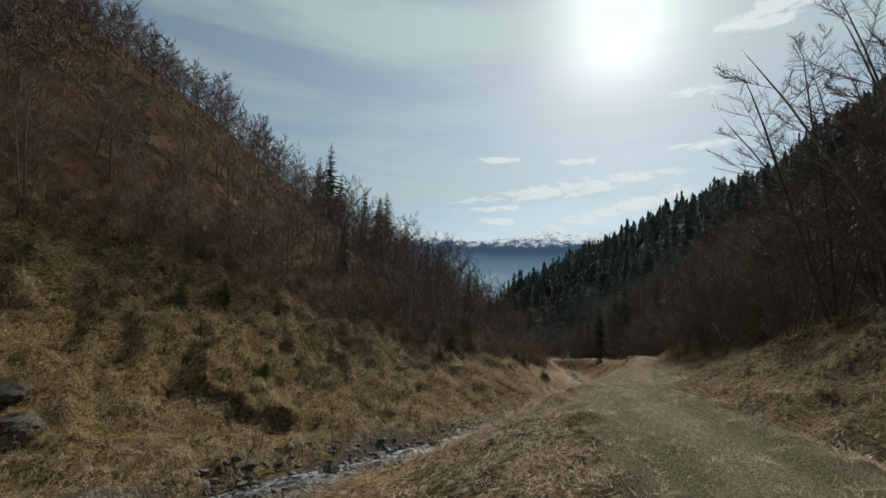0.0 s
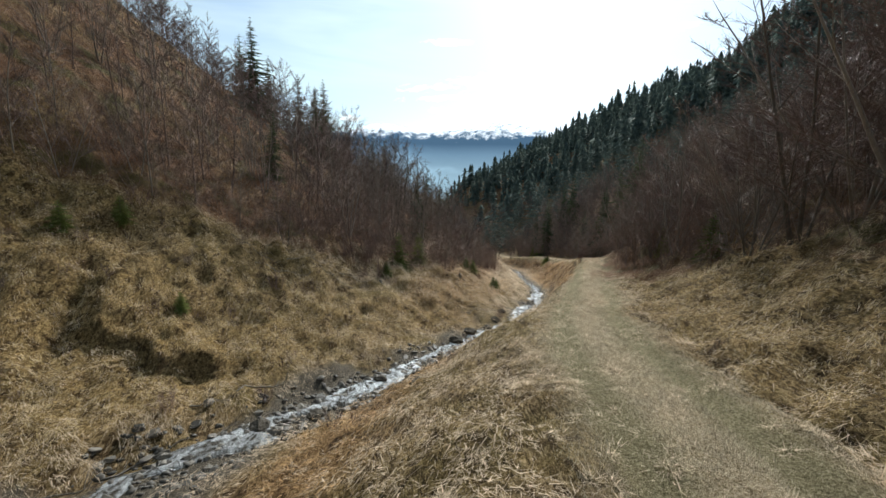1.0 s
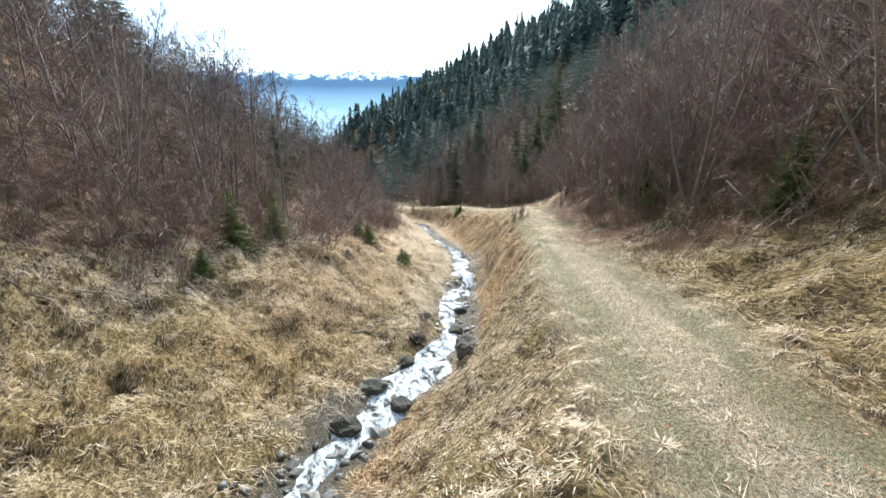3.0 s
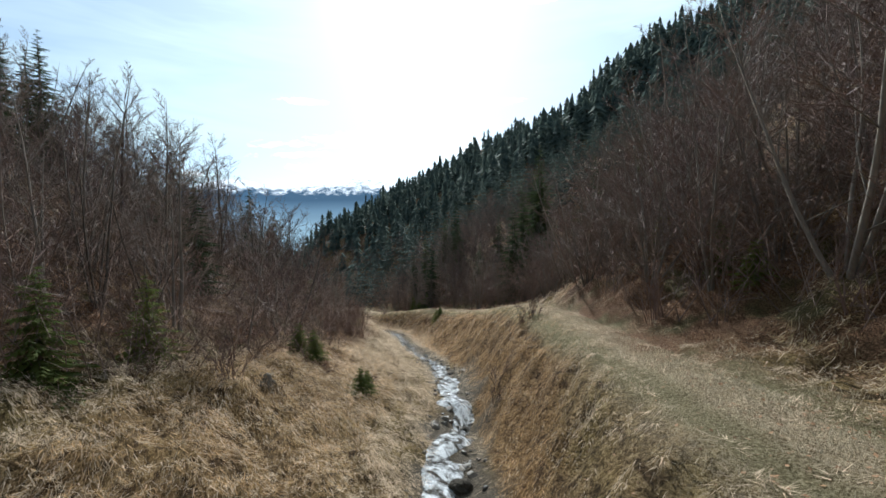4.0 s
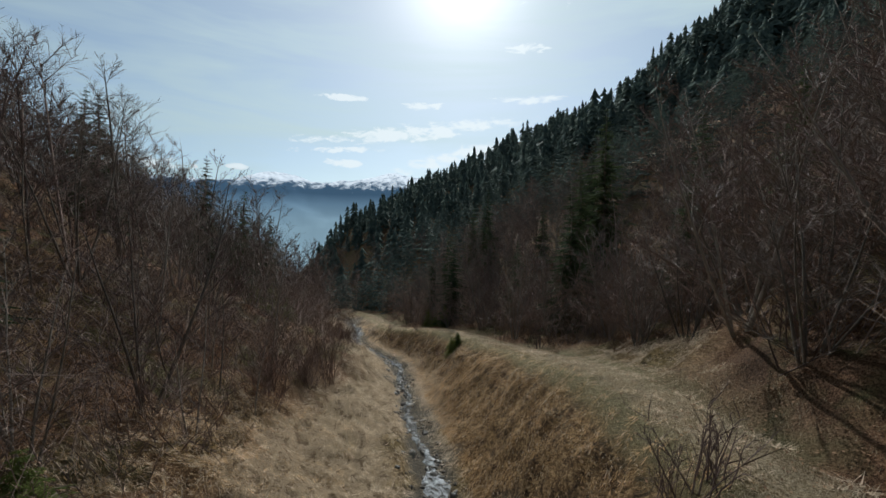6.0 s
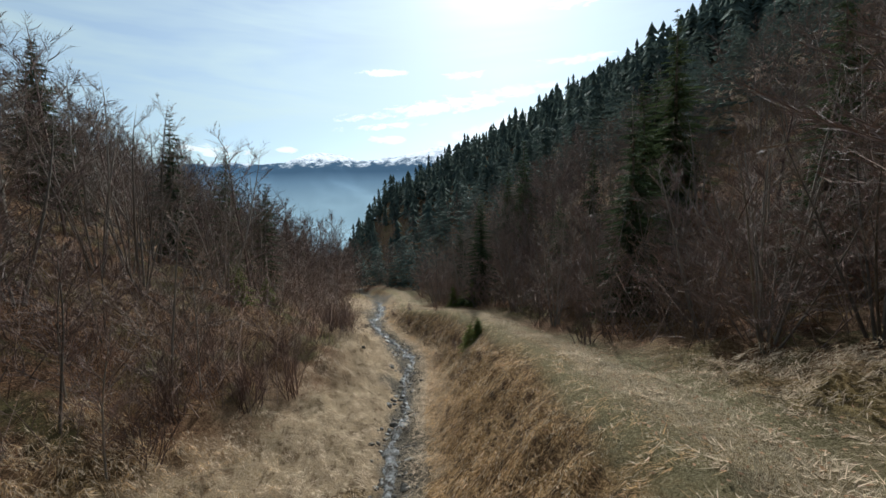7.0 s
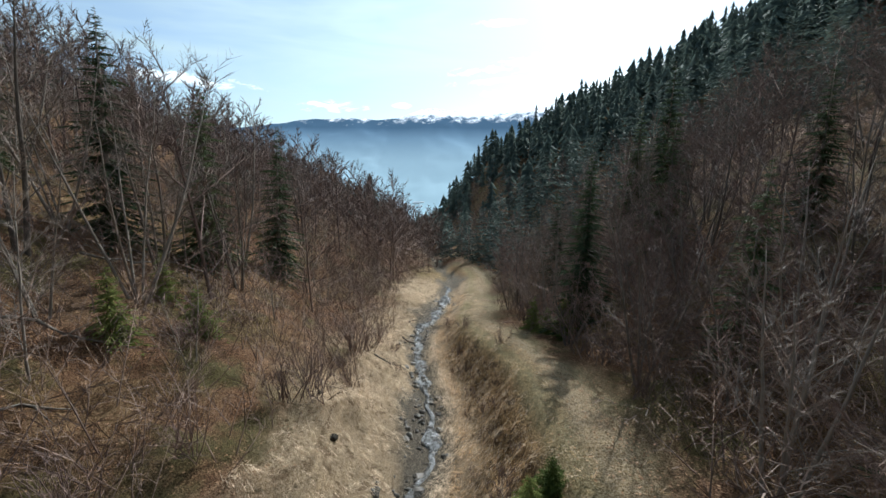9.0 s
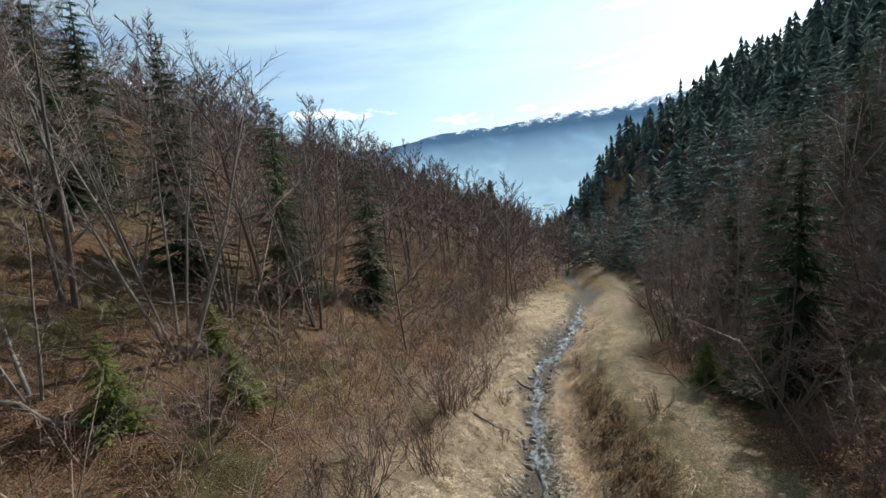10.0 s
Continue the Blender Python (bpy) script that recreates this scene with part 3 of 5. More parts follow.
# ---- trees ----
class Wood:
    """Collects tapered limbs as one list of vertices and faces."""
    def __init__(self):
        self.v, self.f = [], []

    def limb(self, pts, r0, r1, sides):
        n = len(pts)
        base = len(self.v)
        for k, p in enumerate(pts):
            way = (pts[min(k + 1, n - 1)] - pts[max(k - 1, 0)]).normalized()
            a = way.orthogonal().normalized()
            b = way.cross(a)
            r = r0 + (r1 - r0) * k / (n - 1)
            if k == n - 1:
                self.v.append(p)
                break
            for s in range(sides):
                w = 2 * math.pi * s / sides
                self.v.append(p + (a * math.cos(w) + b * math.sin(w)) * r)
        for k in range(n - 2):
            for s in range(sides):
                q = (s + 1) % sides
                self.f.append((base + k * sides + s, base + k * sides + q, base + (k + 1) * sides + q, base + (k + 1) * sides + s))
        tip = base + (n - 1) * sides
        for s in range(sides):
            self.f.append((tip - sides + s, tip - sides + (s + 1) % sides, tip))


def bent(rng, start, way, length, steps, wander, lift):
    pts, p, w = [start.copy()], start.copy(), way.normalized()
    for _ in range(steps):
        w = (w + Vector(rng.uniform(-wander, wander, 3)) + Vector((0, 0, lift))).normalized()
        p = p + w * (length / steps)
        pts.append(p.copy())
    return pts


def along(pts, u):
    k = min(int(u * (len(pts) - 1)), len(pts) - 2)
    f = u * (len(pts) - 1) - k
    return pts[k].lerp(pts[k + 1], f), (pts[k + 1] - pts[k]).normalized()


def side_way(rng, way, angle):
    a = way.orthogonal().normalized()
    a.rotate(Matrix.Rotation(rng.uniform(0, 6.283), 3, way))
    return (way * math.cos(angle) + a * math.sin(angle)).normalized()


def twig(wood, rng, p, way, length, width):
    """One thin tapering twig."""
    a = side_way(rng, way, 1.5708) * (width * 0.5)
    i = len(wood.v)
    wood.v += [p - a, p + a, p + way * length]
    wood.f.append((i, i + 1, i + 2))


def spray(wood, rng, pts, count, length, width, lift=0.12):
    for _ in range(count):
        p, w = along(pts, 0.08 + 0.92 * rng.rand())
        w = side_way(rng, w, rng.uniform(0.25, 0.85))
        twig(wood, rng, p, (w + Vector((0, 0, lift))).normalized(), length * rng.uniform(0.5, 1.1), width)


def fan(wood, rng, pts, count, length, width, start=0.1):
    """Twigs to both sides of a branch, nearly in one plane."""
    for k in range(count):
        u = start + (0.98 - start) * (k + rng.rand()) / count
        p, w = along(pts, u)
        side = w.cross(Vector((rng.uniform(-0.5, 0.5), rng.uniform(-0.5, 0.5), 1))).normalized() * (1 if k % 2 else -1)
        way = (w * rng.uniform(0.5, 1.0) + side * rng.uniform(0.4, 0.9) + Vector((0, 0, rng.uniform(-0.1, 0.3)))).normalized()
        twig(wood, rng, p, way, length * (1.15 - 0.7 * u) * rng.uniform(0.6, 1.2), width)


def bare_tree(seed, height, stems, limbs, spread, thick, low=0.14, lean=0.30, climb=(0.55, 1.25), wide=0.0125):
    """Meshes of a leafless tree: (stems with limbs, crown of twigs)."""
    rng = np.random.RandomState(seed)
    wood, twigs = Wood(), Wood()
    turn = rng.uniform(0, 6.28)
    for s in range(stems):
        a = turn + 6.283 * s / stems + rng.uniform(-0.5, 0.5)
        tilt = lean * rng.uniform(0.3, 1.15) if stems > 1 else 0.05
        h = height * rng.uniform(0.72, 1.0) if s else height
        base = Vector((math.cos(a), math.sin(a), 0)) * (0.1 if stems > 1 else 0.0) + Vector((0, 0, -0.3))
        stem = bent(rng, base, Vector((math.cos(a) * tilt, math.sin(a) * tilt, 1)), h, 8, 0.06, 0.03)
        r = thick * (1.0 if s == 0 else rng.uniform(0.55, 0.9))
        wood.limb(stem, r, 0.008, 5)
        spin = rng.uniform(0, 6.28)
        for k in range(limbs):
            u = low + (0.95 - low) * (k + rng.rand()) / limbs
            p, w = along(stem, u)
            b = spin + 2.4 * k + rng.uniform(-0.4, 0.4)
            way = Vector((math.cos(b), math.sin(b), 0)) + w * (rng.uniform(*climb) + 0.5 * u)
            size = h * spread * (1.12 - u) ** 0.75 * rng.uniform(0.7, 1.2)
            limb = bent(rng, p, way, size, 4, 0.09, 0.05)
            wood.limb(limb, max(0.009, r * (1 - 0.75 * u) * 0.36), 0.004, 3)
            fan(twigs, rng, limb, 12, size * 0.36, wide, 0.2)
            nb = max(6, int(size * 3.4))
            for q in range(nb):
                v = 0.14 + 0.82 * (q + rng.rand()) / nb
                p2, w2 = along(limb, v)
                side = w2.cross(Vector((rng.uniform(-0.6, 0.6), rng.uniform(-0.6, 0.6), 1))).normalized() * (1 if q % 2 else -1)
                l2 = size * (1.1 - 0.75 * v) * rng.uniform(0.35, 0.65)
                branch = bent(rng, p2, w2 * 0.9 + side * rng.uniform(0.5, 0.9), l2, 2, 0.12, 0.07)
                twigs.limb([branch[0], branch[2]], 0.008, 0.003, 3)
                fan(twigs, rng, branch, 15, l2 * 0.66, wide * 0.85)
    return wood, twigs


def thicket(seed, height, stems):
    rng = np.random.RandomState(seed)
    wood = Wood()
    for s in range(stems):
        way = Vector((rng.uniform(-1, 1), rng.uniform(-1, 1), rng.uniform(0.9, 2.6)))
        h = height * rng.uniform(0.5, 1.0)
        st = bent(rng, Vector((rng.uniform(-0.3, 0.3), rng.uniform(-0.3, 0.3), -0.15)), way, h, 4, 0.14, 0.06)
        wood.limb(st, 0.014, 0.004, 3)
        for k in range(5):
            p, w = along(st, rng.uniform(0.25, 1.0))
            b = bent(rng, p, side_way(rng, w, 0.7), h * rng.uniform(0.15, 0.4), 2, 0.15, 0.05)
            wood.limb(b, 0.007, 0.003, 3)
            for z in range(2):
                p2, w2 = along(b, rng.rand())
                wood.limb(bent(rng, p2, side_way(rng, w2, 0.6), h * rng.uniform(0.08, 0.2), 1, 0.1, 0.0), 0.005, 0.002, 3)
    return wood


def spruce(seed, height, width, whorls, boughs, sprays, thin=0.34):
    """Meshes of a spruce: (trunk, crown of drooping boughs)."""
    rng = np.random.RandomState(seed)
    trunk = Wood()
    line = bent(rng, Vector((0, 0, -0.2)), Vector((0, 0, 1)), height + 0.2, 6, 0.012, 0.02)
    trunk.limb(line, height * 0.014 + 0.02, 0.01, 6)
    v, f = [], []
    for k in range(whorls):
        n = max(4, int(boughs * (0.55 + 0.45 * (1 - k / whorls))))
        turn = rng.uniform(0, 6.283)
        long = rng.uniform(0.8, 1.15)
        for b in range(n):
            u = min(0.99, 0.05 + 0.94 * (k + rng.uniform(-0.5, 0.9)) / whorls)
            if u < 0.03 or rng.rand() < 0.05:
                continue
            reach = width * 0.5 * (1.02 - u) ** 0.85 * long + 0.05
            w = turn + 6.283 * b / n + rng.uniform(-0.3, 0.3)
            size = reach * rng.uniform(0.65, 1.2)
            out = Vector((math.cos(w), math.sin(w), 0))
            acr = Vector((-math.sin(w), math.cos(w), 0))
            p0, _ = along(line, u)
            rise = 0.5 * (u - 0.5)
            for s in range(sprays):
                q = (s + 0.5) / sprays
                droop = rise * q * size - 0.30 * q * q * size + 0.12 * size * q**3
                p = p0 + out * (q * size) + Vector((0, 0, droop))
                wide = size * thin * (1.1 - q) + 0.04
                for side in (-1, 1):
                    fwd = out * (size * 0.24) * rng.uniform(0.6, 1.4)
                    tip = p + acr * side * wide * rng.uniform(0.6, 1.3) + fwd + Vector((0, 0, -wide * rng.uniform(0.3, 1.1)))
                    a = p - out * size * (0.55 / sprays) + Vector((0, 0, 0.04 * size))
                    c = p + out * size * (0.75 / sprays) + Vector((0, 0, -0.03 * size))
                    i = len(v)
                    v += [a, tip, c, (a + c) * 0.5 + acr * side * wide * 0.45 + Vector((0, 0, -0.25 * wide))]
                    f += [(i, i + 3, i + 1), (i + 3, i + 2, i + 1)]
    crown = Wood()
    crown.v, crown.f = v, f
    return trunk, crown


def mid_spruce(seed, height):
    return triangles(spruce(seed, height, height * 0.44, 13, 6, 2)[1])


def tiered_spruce(seed, height, width, tiers):
    """A spruce seen from afar: ragged overlapping skirts."""
    rng = np.random.RandomState(seed)
    w = Wood()
    for k in range(tiers):
        u = 0.03 + 0.93 * k / tiers
        r = width * 0.5 * (1.0 - u) ** 0.9 * rng.uniform(0.55, 1.25) + 0.06
        z = height * u
        n = 10
        base = len(w.v)
        spin = rng.uniform(0, 6.28)
        w.v.append(Vector((rng.uniform(-0.3, 0.3) * r, rng.uniform(-0.3, 0.3) * r, z + height * 0.93 / tiers * rng.uniform(1.2, 1.9))))
        for q in range(n):
            a = spin + 6.283 * q / n + rng.uniform(-0.2, 0.2)
            rr = r * (rng.uniform(0.8, 1.4) if q % 2 else rng.uniform(0.25, 0.5))
            w.v.append(Vector((rr * math.cos(a), rr * math.sin(a), z + (-0.3 if q % 2 else 0.25) * r * rng.uniform(0.4, 1.5))))
        for q in range(n):
            w.f.append((base, base + 1 + q, base + 1 + (q + 1) % n))
    return w


def as_thing(name, label, category, group, trunk_me, crown_me, crown_name="crown"):
    ob = new(name)
    tagged(ob, label, category, group)
    part("trunk", trunk_me, ob)
    part(crown_name, crown_me, ob)
    return ob


def bare_kind(seed, height, stems, limbs, spread, thick, twig, label, **shape):
    w, t = bare_tree(seed, height, stems, limbs, spread, thick, **shape)
    return as_thing("bare_tree", label, "tree", "leafless trees on the slopes", mesh_of("trunk", w.v, w.f, M_BARK), mesh_of("twigs", t.v, t.f, twig, False))


def spruce_kind(seed, height, width, whorls, boughs, sprays, mat, name, label, group):
    w, t = spruce(seed, height, width, whorls, boughs, sprays, 0.26)
    return as_thing(name, label, "tree", group, mesh_of("trunk", w.v, w.f, M_BARK), mesh_of("needles", t.v, t.f, mat, False))


TALL = [bare_kind(21, 7.6, 2, 10, 0.40, 0.085, M_TWIG, "tall leafless beech with grey bark and brown twigs", low=0.2, lean=0.16),
        bare_kind(22, 6.8, 4, 6, 0.36, 0.065, M_TWIG, "leafless beech with four ascending grey stems", low=0.18, lean=0.3),
        bare_kind(23, 7.2, 5, 5, 0.34, 0.06, M_TWIG, "multi-stemmed leafless tree with pale grey trunks", low=0.22, lean=0.34),
        bare_kind(24, 5.8, 3, 8, 0.42, 0.055, M_TWIG_RED, "leafless tree with fine reddish twigs", low=0.1, lean=0.3)]
SPREAD = [bare_kind(26, 6.4, 6, 6, 0.40, 0.055, M_TWIG_RED, "spreading many-stemmed leafless tree with reddish twigs", low=0.08, lean=0.6, climb=(0.3, 0.9), wide=0.0125),
          bare_kind(27, 7.4, 4, 8, 0.44, 0.07, M_TWIG_RED, "broad leafless tree with arching limbs and dense twigs", low=0.1, lean=0.45, climb=(0.3, 0.9), wide=0.0125),
          bare_kind(28, 5.2, 5, 6, 0.46, 0.05, M_TWIG, "low spreading leafless tree with grey-brown twigs", low=0.06, lean=0.75, climb=(0.2, 0.8), wide=0.0125)]
SLIM = [bare_kind(31, 4.6, 1, 12, 0.36, 0.032, M_TWIG_RED, "slim leafless sapling with reddish twigs"),
        bare_kind(32, 3.9, 2, 8, 0.38, 0.028, M_TWIG_RED, "slim two-stemmed leafless sapling"),
        bare_kind(33, 5.2, 1, 13, 0.34, 0.035, M_TWIG, "slender leafless young beech with grey stem")]
SPRUCES = [spruce_kind(41, 8.0, 3.2, 32, 9, 7, M_NEEDLE, "spruce", "dark green spruce standing among leafless trees", "spruces"),
           spruce_kind(42, 9.0, 3.8, 34, 10, 7, M_NEEDLE, "spruce", "tall dark green spruce with drooping boughs", "spruces"),
           spruce_kind(43, 6.2, 2.6, 28, 9, 6, M_NEEDLE, "spruce", "small dark green spruce on the slope", "spruces")]
YOUNG = [spruce_kind(51, 1.2, 1.25, 18, 11, 5, M_YOUNG, "young_spruce", "small bushy light green spruce in dry grass", "young spruces"),
         spruce_kind(52, 2.0, 1.4, 20, 10, 5, M_YOUNG, "young_spruce", "young light green spruce among bare shrubs", "young spruces")]
BUSH = []
for seed, h, n in ((61, 1.5, 16), (62, 2.1, 14), (63, 0.9, 11)):
    w = thicket(seed, h, n)
    BUSH.append(tagged(new("bare_shrub", mesh_of("shrub", w.v, w.f, M_TWIG_RED, False)), "leafless reddish-brown shrub with many thin stems", "shrub", "leafless shrubs"))
USED = set()


def plant(ob, x, y, scale=1.0, turn=0.0, tilt=(0.0, 0.0), sink=0.0):
    z = float(land(np.array([x]), np.array([y]))[0]) - sink
    m = Matrix.LocRotScale((x, y, z), Euler((tilt[0], tilt[1], turn)), (scale, scale, scale * 1.0))
    if ob not in USED:
        USED.add(ob)
        ob.matrix_basis = m
        return ob
    c = copy_thing(ob, pose(0, 0, 0))
    c.matrix_basis = m
    return c


def scatter(rng, x0, x1, y0, y1, gap):
    """Points in a box, at least about gap apart."""
    pts = []
    for y in np.arange(y0, y1, gap):
        for x in np.arange(x0, x1, gap):
            pts.append((x + rng.uniform(-0.48, 0.48) * gap, y + rng.uniform(-0.48, 0.48) * gap))
    return pts


RNG = np.random.RandomState(7)
DONE = []   # where single trees stand


# the camera's way in plan; trees and shrubs are kept off it
CAM_WAY_X = Line((1.4, 1.28), (3.6, 1.58), (8.6, 2.58), (14.7, 3.92), (18.6, 5.38), (23.3, 7.54), (25, 8.58), (31, 12.5), (34.6, 14.26), (39, 15.82), (43.2, 16.73), (45.1, 16.9), soft=3)
CAM_WAY = [(float(CAM_WAY_X(v)), v) for v in (1.4, 2.0, 3.6, 6.0, 8.6, 9.7, 14.7, 15.8, 18.6, 21.1, 23.3, 25.0, 28.0, 31.0, 31.9, 34.6, 37.0, 39.0, 41.1, 43.2, 45.1)]


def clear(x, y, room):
    return min((a - x) ** 2 + (b - y) ** 2 for a, b in CAM_WAY) > room * room


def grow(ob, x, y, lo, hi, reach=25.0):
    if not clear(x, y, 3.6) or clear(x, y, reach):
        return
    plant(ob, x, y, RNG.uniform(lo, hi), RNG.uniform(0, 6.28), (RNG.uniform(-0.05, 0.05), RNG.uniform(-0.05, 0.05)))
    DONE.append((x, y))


# marked trees
for k, x, y, s in ((0, 4.0, 46.7, 1.05), (2, 8.3, 51.8, 1.0), (1, 8.8, 56.1, 0.9), (0, 5.9, 51.3, 0.9), (1, 7.3, 54.2, 0.9), (2, 4.6, 54.0, 0.95), (1, 6.6, 58.8, 0.85), (2, 2.6, 51.5, 0.8), (3, 8.3, 49.1, 0.75), (1, 6.3, 48.0, 0.7)):
    grow(TALL[k], x, y, s, s)
# spruces of the left slope by their height
for k, x, y, tall in ((1, -9.9, 58.0, 8.8), (1, -6.2, 53.6, 9.0), (0, -7.2, 54.4, 8.0), (0, -1.5, 57.6, 7.9), (0, 0.6, 55.1, 7.9), (0, 5.3, 55.0, 7.3), (2, 7.1, 57.1, 6.7), (2, 8.5, 60.5, 6.7), (1, -13.0, 57.0, 9.0), (0, -15.5, 55.5, 8.5), (0, -6.0, 47.0, 7.0), (1, -12.0, 49.0, 9.0)):
    grow(SPRUCES[k], x, y, tall / (8.0, 9.0, 6.2)[k], tall / (8.0, 9.0, 6.2)[k], 50.0)
# spruces of the right slope
for k, x, y, s in ((1, 26.6, 48.3, 0.86), (1, 29.2, 49.4, 1.1), (0, 21.6, 56.6, 0.82), (2, 23.6, 50.8, 0.8), (1, 23.0, 44.4, 0.84), (2, 24.6, 39.8, 0.9), (0, 28.4, 41.6, 0.9), (2, 25.4, 58.6, 0.95), (0, 27.0, 62.0, 1.0), (1, 31.5, 53.6, 0.82), (2, 22.4, 63.0, 0.85), (0, 24.4, 64.8, 0.8), (0, 25.2, 69.0, 0.9), (0, 27.5, 37.5, 0.85)):
    grow(SPRUCES[k], x, y, s, s)
# broad trees hanging over the track
for k, x, y, s in ((0, 14.4, 12.5, 1.35), (1, 14.0, 15.2, 1.3), (2, 15.2, 18.0, 1.35), (1, 15.0, 9.4, 1.4), (0, 15.8, 10.8, 1.5), (1, 16.6, 13.8, 1.4), (2, 15.8, 7.4, 1.6), (2, 13.9, 11.2, 1.5), (0, 15.0, 14.4, 1.4), (2, 14.6, 10.4, 1.5), (2, 16.4, 12.2, 1.6), (0, 17.0, 16.8, 1.2), (1, 17.8, 19.6, 1.1), (0, 18.6, 23.0, 1.1), (2, 17.4, 31.3, 0.75), (0, 18.6, 30.2, 0.8), (1, 17.8, 27.2, 0.9), (2, 19.4, 32.2, 0.85), (0, 16.0, 25.4, 0.9), (1, 18.8, 28.8, 0.95), (0, 21.6, 33.8, 0.8), (2, 16.2, 27.4, 0.95), (0, 20.2, 30.4, 0.95), (1, 15.4, 22.6, 1.0), (2, 22.6, 35.6, 0.9), (0, 16.4, 20.5, 1.1), (2, 17.2, 24.6, 1.1), (1, 20.4, 27.6, 1.1), (1, 18.6, 33.2, 0.85), (0, 20.4, 34.2, 0.9), (1, 19.8, 29.2, 1.0), (0, 23.8, 37.6, 0.9), (1, 13.6, 6.0, 1.1), (0, 22.6, 39.4, 0.75)):
    grow(SPREAD[k], x, y, s, s)
for k, x, y, s in ((3, 22.4, 49.0, 0.85), (3, 23.6, 53.0, 0.9), (3, 22.9, 54.4, 0.8), (3, 24.6, 44.6, 0.9), (3, 21.9, 51.4, 0.75), (1, 24.6, 57.2, 0.8)):
    grow(TALL[k], x, y, s, s)
# left slope: a dense fringe of saplings, taller trees behind
for x, y in scatter(RNG, -34, 14, 6, 92, 1.9):
    inside = EDGE_LEFT(y) - x
    if inside < 0 or inside > 26 or (x < -26 and y < 40) or min((abs(x - a) + abs(y - b) for a, b in DONE), default=9) < 0.9:
        continue
    keep = 0.66 if inside < 6 else 0.42
    if y > 62:
        keep *= 0.65
    if 44 < y < 58 and inside < 9:
        keep = 0.3
    if 32 < y < 43 and inside < 8:
        keep = 0.85
    if RNG.rand() > keep:
        continue
    if inside < (3 if 32 < y < 43 else 5):
        grow(SLIM[RNG.randint(3)] if RNG.rand() < 0.8 else TALL[3], x, y, *((0.45, 0.75) if y > 46 else (0.65, 1.1)))
    elif RNG.rand() < 0.06:
        grow(SPRUCES[RNG.randint(3)], x, y, 0.5, 0.75)
    else:
        grow(TALL[RNG.randint(4)] if RNG.rand() < 0.62 else SLIM[RNG.randint(3)], x, y, *((0.8, 1.08) if y > 36 and x > -8 else (0.6, 0.85)))
# right slope
for x, y in scatter(RNG, 9, 52, 4, 86, 2.3):
    inside = x - EDGE_RIGHT(y)
    if inside < 0 or inside > 22 or min((abs(x - a) + abs(y - b) for a, b in DONE), default=9) < 1.0:
        continue
    shady = 36 < y < 84
    if RNG.rand() > (0.88 if shady and inside < 9 else 0.6 if inside < 8 else 0.24):
        continue
    if y > 40 and inside > 6 and RNG.rand() < (0.14 if shady else 0.1):
        grow(SPRUCES[RNG.randint(3)], x, y, *((0.6, 0.85) if y > 50 else (0.8, 1.15)))
    else:
        grow((TALL + SPREAD)[RNG.randint(7)], x, y, *((0.75, 1.1) if y < 30 else (0.55, 0.8)))


# ---- far woods, as one sheet of many trees each ----
def low_bare(rng, height, limbs=14, thick=0.036, wide=0.034, twigs=15, second=0):
    w = Wood()
    trunk = bent(rng, Vector((0, 0, -0.3)), Vector((rng.uniform(-.1, .1), rng.uniform(-.1, .1), 1)), height, 3, 0.05, 0.03)
    w.limb(trunk, thick, 0.015, 3)
    for k in range(limbs):
        u = 0.10 + 0.86 * (k + rng.rand()) / limbs
        p, way = along(trunk, u)
        a = 2.4 * k + rng.uniform(-0.4, 0.4)
        size = height * 0.46 * (1.12 - u) ** 0.7 * rng.uniform(0.75, 1.15)
        limb = bent(rng, p, Vector((math.cos(a), math.sin(a), math.tan(rng.uniform(0.35, 0.75) + 0.5 * u))), size, 2, 0.08, 0.02)
        w.limb([limb[0], limb[2]], thick * 0.4, 0.006, 3)
        fan(w, rng, limb, twigs, size * 0.55, wide, 0.1)
        for q in range(second):
            p2, w2 = along(limb, 0.25 + 0.7 * (q + rng.rand()) / second)
            br = bent(rng, p2, side_way(rng, w2, 0.65), size * rng.uniform(0.3, 0.5), 2, 0.08, 0.03)
            twig(w, rng, br[0], (br[2] - br[0]).normalized(), (br[2] - br[0]).length, wide * 1.3)
            fan(w, rng, br, 7, size * 0.32, wide, 0.15)
    return w


def triangles(w):
    out = []
    for f in w.f:
        out.append(f[:3])
        if len(f) == 4:
            out.append((f[0], f[2], f[3]))
    return np.array([tuple(v) for v in w.v]), np.array(out)


def woods(name, kinds, spots, mat, label, seed, sizes=(0.72, 1.15)):
    rng = np.random.RandomState(seed)
    V, F, base = [], [], 0
    xs, ys = np.array([s[0] for s in spots]), np.array([s[1] for s in spots])
    zs = land(xs, ys)
    for spot, x, y, z in zip(spots, xs, ys, zs):
        v, f = kinds[rng.randint(len(kinds))]
        a, s = rng.uniform(0, 6.28), rng.uniform(*sizes) * (spot[2] if len(spot) > 2 else 1.0)
        wide = s * rng.uniform(0.85, 1.35)
        c, sn = math.cos(a) * wide, math.sin(a) * wide
        V.append(np.stack([v[:, 0] * c - v[:, 1] * sn + x, v[:, 0] * sn + v[:, 1] * c + y, v[:, 2] * s * rng.uniform(0.85, 1.15) + z], 1))
        F.append(f + base)
        base += len(v)
    me = fast_mesh(name, np.concatenate(V), np.concatenate(F), mat)
    return tagged(new(name, me), label, "woods", kind="stuff")


